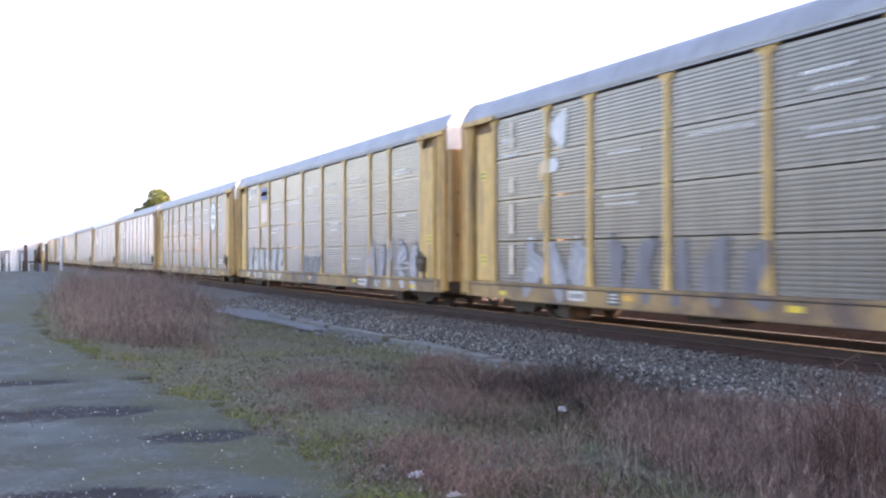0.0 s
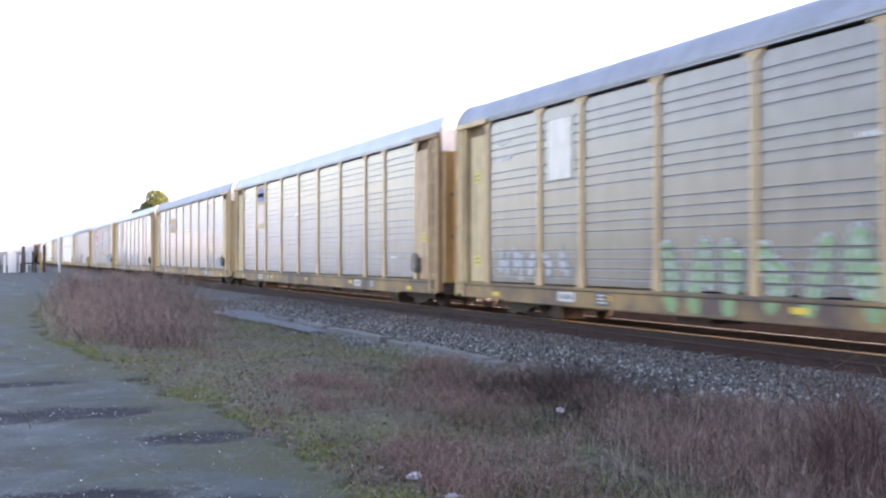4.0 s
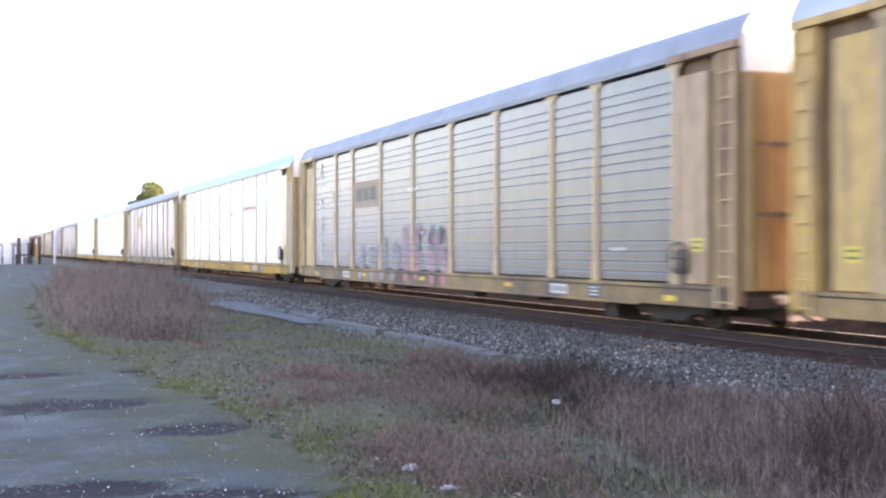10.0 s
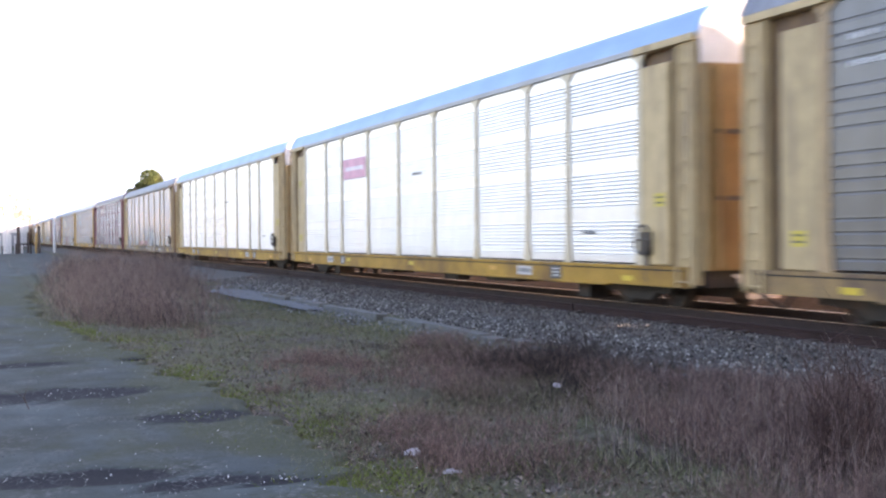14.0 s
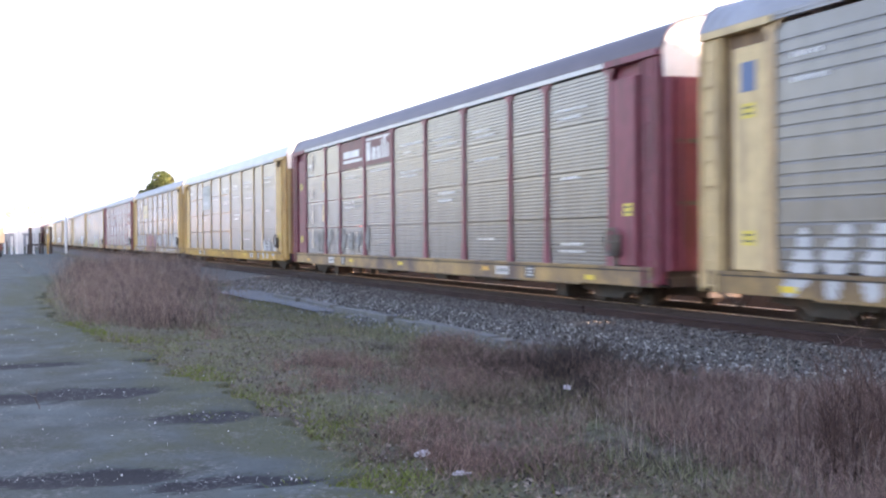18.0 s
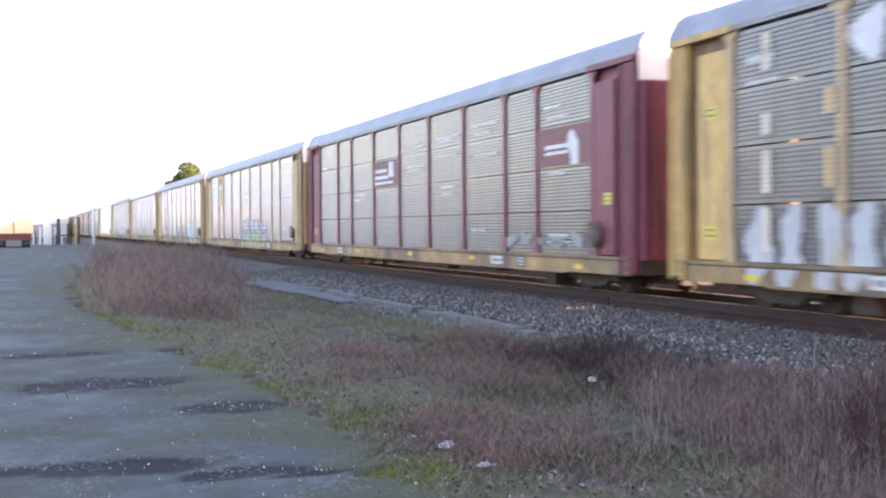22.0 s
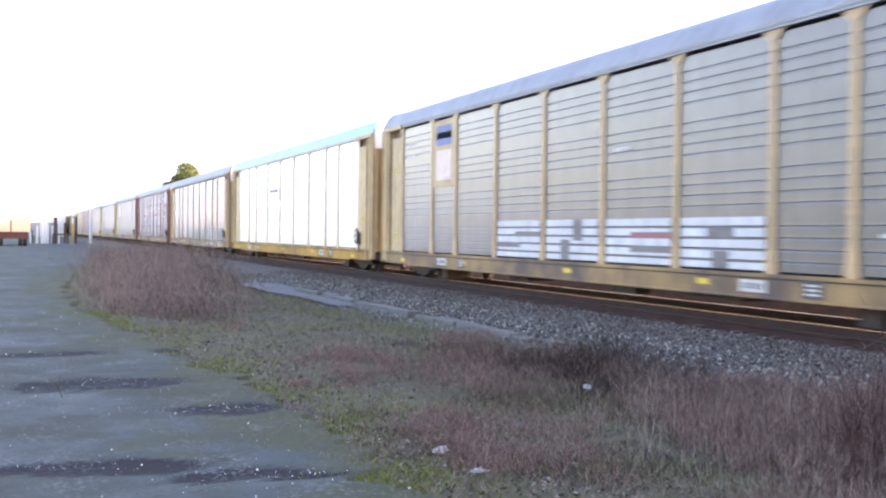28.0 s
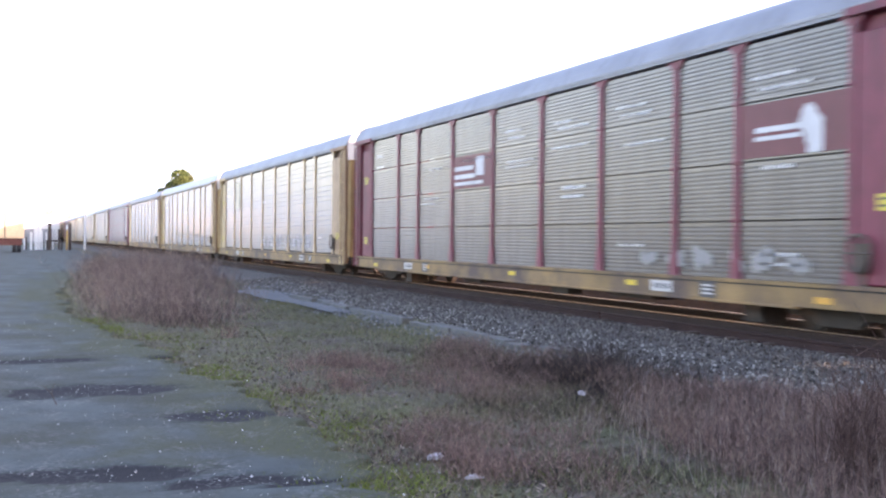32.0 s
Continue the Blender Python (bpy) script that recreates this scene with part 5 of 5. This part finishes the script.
# upright strips coloured like light that shines through the car bodies
for i in (0, 2, 7, 8, 14, 16):
    pale = paint((0.60, 0.50, 0.40))
    for z0, z1 in ((1.0, 1.7), (1.95, 2.65), (2.9, 3.25), (3.95, 4.55)):
        cells_mesh("reflective_strip", [(25.02, 25.2, z0, z1)], pale, CARS[i], "pale peach strip painted as light showing through the car").location.x = -0.003
    for z0, z1 in ((2.0, 2.6), (3.1, 3.5)):
        cells_mesh("reflective_strip", [(23.5, 23.66, z0, z1)], paint((0.55, 0.36, 0.17)), CARS[i], "amber strip painted as light showing through the car").location.x = -0.003

# car by car, in the order in which they pass
strokes_paint(CARS[0], "a", [(23.0, 4.2, 22.6, 3.9), (22.6, 3.9, 22.5, 4.4), (22.5, 4.4, 23.0, 4.2), (23.4, 3.4, 22.9, 3.4)], 0.16, 3.0, 4.68, paint(PALE), "faded white emblem", "emblem")
graffiti(0, 1, 21.6, 24.8, 0.85, 1.75, GREYV, PALE, "pale violet and white painted graffiti")
graffiti(0, 2, 15.6, 20.8, 0.85, 1.85, (0.13, 0.12, 0.15), None, "smudged dark painted graffiti")
flag(1)
stencil(1, 25.6, 4.25, 5, h=0.3, w=0.2, gap=0.1)
graffiti(1, 3, 18.8, 25.6, 0.85, 1.9, PALE, GREYV, "large white bubble graffiti", 1.3, 0.17)
graffiti(1, 4, 2.8, 7.6, 0.85, 1.9, (0.52, 0.5, 0.56), INK, "grey bubble graffiti")
graffiti(1, 5, 12.9, 15.9, 0.85, 1.5, (0.10, 0.10, 0.125), (0.3, 0.3, 0.34), "dark grey graffiti with pale edges", 1.0, 0.2)
badge(2, P1, 2.8, 4.4, (0.13, 0.13, 0.135), "dark square behind a round white emblem", (), 0.08)
strokes_paint(CARS[2], "flat", [(6.25, 3.6, 6.25, 3.61)], 0, 2.8, 4.4, paint((0.78, 0.78, 0.78)), "round white ring emblem", "emblem_ring", ring=(0.46, 0.74)).location.x = -0.004
strokes_paint(CARS[2], "flat", [(6.25, 3.2, 6.25, 4.0), (5.85, 3.6, 6.65, 3.6)], 0.1, 2.8, 4.4, paint((0.78, 0.78, 0.78)), "white cross", "emblem_cross").location.x = -0.004
badge(3, P7, 3.1, 4.4, (0.62, 0.58, 0.5), "faded pale panel", (), 0.4)
graffiti(3, 6, 21.8, 25.6, 0.85, 1.7, PALE, None, "white scrawled graffiti", 0.8, 0.09)
graffiti(3, 7, 12.0, 18.4, 0.85, 1.8, GREEN, PALE, "green and white graffiti")
graffiti(3, 8, 3.0, 11.0, 0.85, 1.6, (0.6, 0.6, 0.64), None, "white scrawled graffiti", 0.8, 0.08)
flag(4)
gold_mark(5)
graffiti(5, 40, 3.4, 6.6, 0.85, 1.5, (0.19, 0.235, 0.33), None, "faded blue scrawl", 1.0, 0.1)
badge(6, P7, 2.8, 4.66, TAN, "tan panel with pink, white and green shield shape", ((0.22, 0.62, 0.42, 0.62, PALE), (0.45, 0.72, 0.3, 0.48, (0.16, 0.36, 0.33)), (0.25, 0.6, 0.18, 0.3, PINK)), 0.08)
graffiti(6, 9, 18.9, 21.3, 0.82, 1.95, PALE, INK, "white and black graffiti", 0.8, 0.15)
graffiti(6, 10, 10.6, 15.5, 0.85, 1.7, (0.52, 0.45, 0.47), (0.26, 0.24, 0.28), "pinkish white graffiti with grey outline", 1.3, 0.17)
badge(7, P6, 2.72, 4.65, REDP, "red panel with white bars", ((0.12, 0.85, 0.64, 0.78, (0.58, 0.54, 0.54)), (0.12, 0.6, 0.36, 0.44, (0.58, 0.54, 0.54)), (0.12, 0.8, 0.12, 0.24, (0.58, 0.54, 0.54))))
graffiti(7, 11, 2.7, 7.0, 0.85, 2.0, PALE, None, "white bubble graffiti", 1.2, 0.2)
part("corner_cap", lambda: boxes((-0.012, 0.0, 0.66, 1.3, 4.12, 4.68)), paint((0.52, 0.33, 0.03)), CARS[9], "bright yellow corner block", key="corner_cap", at=(-HALF - 0.0305, 0, 0))
graffiti(8, 57, 16.9, 20.9, 0.85, 1.75, (0.30, 0.29, 0.29), (0.2, 0.19, 0.19), "faded grey bubble graffiti", 1.1, 0.15)
badge(8, P6, 2.78, 3.62, (0.27, 0.19, 0.12), "tan panel with dark block bars", ((0.1, 0.36, 0.25, 0.75, (0.09, 0.075, 0.06)), (0.4, 0.62, 0.25, 0.75, (0.09, 0.075, 0.06)), (0.66, 0.9, 0.25, 0.75, (0.09, 0.075, 0.06))), 0.15)
graffiti(8, 12, 13.1, 16.3, 0.85, 2.1, (0.55, 0.16, 0.19), (0.30, 0.44, 0.48), "red and pale cyan graffiti", 0.9, 0.13)
graffiti(8, 53, 13.3, 16.1, 1.3, 2.15, (0.5, 0.5, 0.52), None, "white strokes over red graffiti", 0.8, 0.07)
stencil(9, 9.6, 3.2, 7, paint((0.5, 0.08, 0.1)), h=0.2, w=0.26, gap=0.08)
gold_mark(10)
badge(11, P6, 3.3, 3.95, (0.72, 0.36, 0.44), "pink lettering panel", ((0.1, 0.9, 0.4, 0.6, (0.8, 0.7, 0.72)),), 0.2)
graffiti(13, 15, 9.7, 14.5, 0.85, 2.15, (0.50, 0.50, 0.51), (0.27, 0.27, 0.29), "faded white bubble graffiti with thin outlines", 1.3, 0.2)
rect(CARS[13], "b", 13.0, 18.2, 0.85, 1.2, paint((0.30, 0.10, 0.11)), "long faded red painted band", "graffiti")
graffiti(13, 16, 23.6, 26.0, 0.85, 1.6, PALE, None, "white scrawled graffiti", 0.8)
for p in (P6, P5):
    badge(14, p, 3.76, 4.68, (0.13, 0.036, 0.04), "dark red name panel", (), 0.078)
WHITEP = paint((0.6, 0.59, 0.57))
for k, (y0, y1, z0, z1) in enumerate(((20.9, 18.8, 3.95, 4.05), (20.9, 19.1, 4.12, 4.35), (18.3, 17.85, 3.9, 4.5), (17.7, 17.3, 3.9, 4.3), (17.2, 16.85, 3.9, 4.3), (16.75, 16.6, 3.9, 4.5), (16.5, 16.3, 3.9, 4.55), (16.2, 16.05, 3.9, 4.35), (18.3, 16.0, 4.55, 4.62))):
    cells_mesh("emblem_bar", [(y1, y0, z0, z1)], WHITEP, CARS[14]).location.x = -0.004
graffiti(14, 17, 18.0, 25.0, 0.85, 1.7, (0.25, 0.24, 0.23), None, "faded grey graffiti", 1.0, 0.1)
badge(15, P6, 3.05, 4.4, (0.33, 0.345, 0.345), "pale grey panel with dim bars", ((0.1, 0.55, 0.6, 0.75, (0.2, 0.22, 0.23)), (0.6, 0.95, 0.55, 0.95, (0.19, 0.22, 0.21)), (0.1, 0.7, 0.2, 0.34, (0.48, 0.49, 0.5))))
graffiti(15, 18, 2.7, 5.2, 0.85, 1.4, (0.5, 0.52, 0.55), None, "pale scrawl")
badge(16, P6, 3.05, 4.1, (0.50, 0.42, 0.27), "faded gold panel", ((0.1, 0.9, 0.4, 0.55, (0.4, 0.34, 0.25)),))
strokes_paint(CARS[16], "a", [(23.0, 4.2, 22.6, 3.9), (22.6, 3.9, 22.5, 4.4), (22.5, 4.4, 23.0, 4.2)], 0.16, 3.0, 4.68, paint(PALE), "faded white emblem", "emblem")
for k, (a, b, f, l) in enumerate(((2.8, 8.0, PALE, NAVY), (8.2, 13.5, PALE, REDP), (13.8, 19.5, REDP, PALE), (19.8, 25.6, PALE, INK))):
    graffiti(16, 20 + k, a, b, 0.85, 1.85, f, l, "many-coloured bubble graffiti along the lower panels", 0.85, 0.16)
for i in (17, 24):
    badge(i, P5, 2.8, 3.68, (0.14, 0.035, 0.04), "dark red panel with a white winged mark", ((0.05, 0.55, 0.55, 0.68, PALE), (0.05, 0.6, 0.3, 0.43, PALE), (0.62, 0.82, 0.35, 0.92, PALE), (0.05, 0.8, 0.1, 0.2, PALE)), 0.078)
    badge(i, P0, 2.8, 3.68, (0.14, 0.035, 0.04), "dark red panel with a white winged mark", ((0.15, 0.6, 0.45, 0.55, PALE), (0.15, 0.6, 0.3, 0.38, PALE)), 0.078)
    strokes_paint(CARS[i], "flat", [(3.45, 3.3, 3.45, 3.35), (3.3, 2.95, 3.3, 3.2)], 0.2, 2.8, 3.68, paint(PALE), "round white mark", "emblem_mark").location.x = -0.004
graffiti(17, 44, 3.0, 7.0, 0.85, 1.3, (0.3, 0.3, 0.3), None, "pale scrawl", 1.0, 0.08)
graffiti(24, 45, 3.4, 8.0, 0.85, 1.35, (0.34, 0.33, 0.32), None, "pale worn scrawl", 1.0, 0.09)
badge(18, P7, 2.8, 4.66, TAN, "tan panel with red, white and green shield shape", ((0.2, 0.8, 0.72, 0.92, REDP), (0.2, 0.8, 0.52, 0.72, PALE), (0.3, 0.7, 0.32, 0.52, (0.14, 0.36, 0.2))), 0.08)
rect(CARS[18], "b", 8.3, 15.6, 0.86, 1.55, paint((0.17, 0.16, 0.29)), "violet ground of a long graffiti", "graffiti").location.x = 0.004
graffiti(18, 25, 8.6, 15.4, 0.85, 1.35, (0.36, 0.50, 0.25), (0.14, 0.24, 0.25), "yellow-green lower half of block graffiti", 0.95, 0.16)
graffiti(18, 52, 8.6, 15.4, 1.25, 1.95, (0.66, 0.66, 0.72), (0.16, 0.15, 0.26), "white upper half of block graffiti", 1.1, 0.17)
badge(19, P7, 3.0, 4.4, (0.72, 0.70, 0.62), "pale panel with a yellow edge", ((0.0, 1.0, 0.0, 0.12, GOLD),), 0.42)
rect(CARS[19], "b", 6.75, 8.75, 0.86, 1.8, paint(SKY), "solid sky blue block of graffiti", "graffiti").location.x = 0.004
graffiti(19, 26, 6.8, 8.7, 0.95, 1.75, PALE, None, "white strokes on sky blue", 0.9, 0.06)
graffiti(19, 27, 4.6, 6.5, 0.85, 1.85, (0.62, 0.58, 0.62), (0.5, 0.4, 0.46), "white bubble graffiti with pinkish outline", 1.2, 0.24)
graffiti(19, 47, 3.0, 4.4, 0.85, 1.5, PALE, None, "white scrawled bars", 0.8, 0.07)
graffiti(19, 48, 12.0, 14.5, 0.85, 1.5, (0.12, 0.28, 0.27), None, "dark teal graffiti", 1.0, 0.16)
graffiti(19, 28, 11.5, 16.0, 0.85, 1.5, (0.5, 0.6, 0.7), None, "pale blue scrawl", 0.9, 0.09)
graffiti(19, 29, 18.6, 24.5, 0.85, 1.5, PALE, None, "white scrawl", 0.9, 0.08)
badge(20, P7, 3.0, 4.4, (0.62, 0.54, 0.38), "faded cream panel", (), 0.42)
flag(21)
for p, holes in ((P5, ((0.45, 1.0, 0.56, 0.7), (0.0, 0.55, 0.26, 0.4))), (P4, ((0.3, 0.48, 0.0, 0.5), (0.54, 0.72, 0.48, 1.0))),
                 (P3, ((0.4, 1.0, 0.56, 0.7), (0.4, 1.0, 0.25, 0.4))), (P2, ((0.34, 0.66, 0.58, 0.78), (0.4, 0.6, 0.0, 0.34)))):
    a, b = p[0] + 0.17, p[1] - 0.17
    block = rect(CARS[21], "b", a, b, 0.86, 1.74, worn((0.72, 0.73, 0.76)), "white block letter of graffiti", "graffiti_letter")
    for k, (u0, u1, v0, v1) in enumerate(holes):
        cells_mesh("letter_gap", [(b - (b - a) * u1, b - (b - a) * u0, 0.86 + 0.88 * v0, 0.86 + 0.88 * v1)], paint((0.14, 0.13, 0.13) if k or p != P3 else (0.26, 0.1, 0.11)), block).location.x = -0.003
stencil(22, 18.0, 3.25, 8, paint((0.10, 0.11, 0.16)), h=0.16, w=0.17, gap=0.07)
graffiti(23, 30, 3.2, 8.8, 0.85, 1.75, (0.44, 0.49, 0.52), (0.22, 0.25, 0.29), "pale blue-grey graffiti with dark outlines", 1.0, 0.13)
graffiti(23, 31, 9.6, 16.8, 0.85, 1.7, TEAL, None, "faded pale green graffiti", 1.2, 0.15)
badge(25, P7, 3.0, 4.4, (0.62, 0.55, 0.42), "faded cream panel", (), 0.42)
graffiti(25, 33, 6.0, 16.0, 0.85, 1.6, (0.5, 0.47, 0.48), None, "faded scrawl", 1.0, 0.1)
graffiti(26, 34, 4.0, 20.0, 0.85, 1.6, (0.46, 0.44, 0.45), None, "faded scrawl", 1.0, 0.1)
graffiti(20, 35, 14.0, 20.0, 0.85, 1.4, (0.48, 0.46, 0.46), None, "faded scrawl", 1.0, 0.08)


def train_way(t):
    return 1.146 + 21.4289 * t - 0.01091 * t * t


def motions():
    for i, car in enumerate(CARS):
        walk(car, [(t, pose(TRACK_X, PITCH * i - train_way(t), RAIL_Z)) for t in range(0, 33, 2)])


motions()
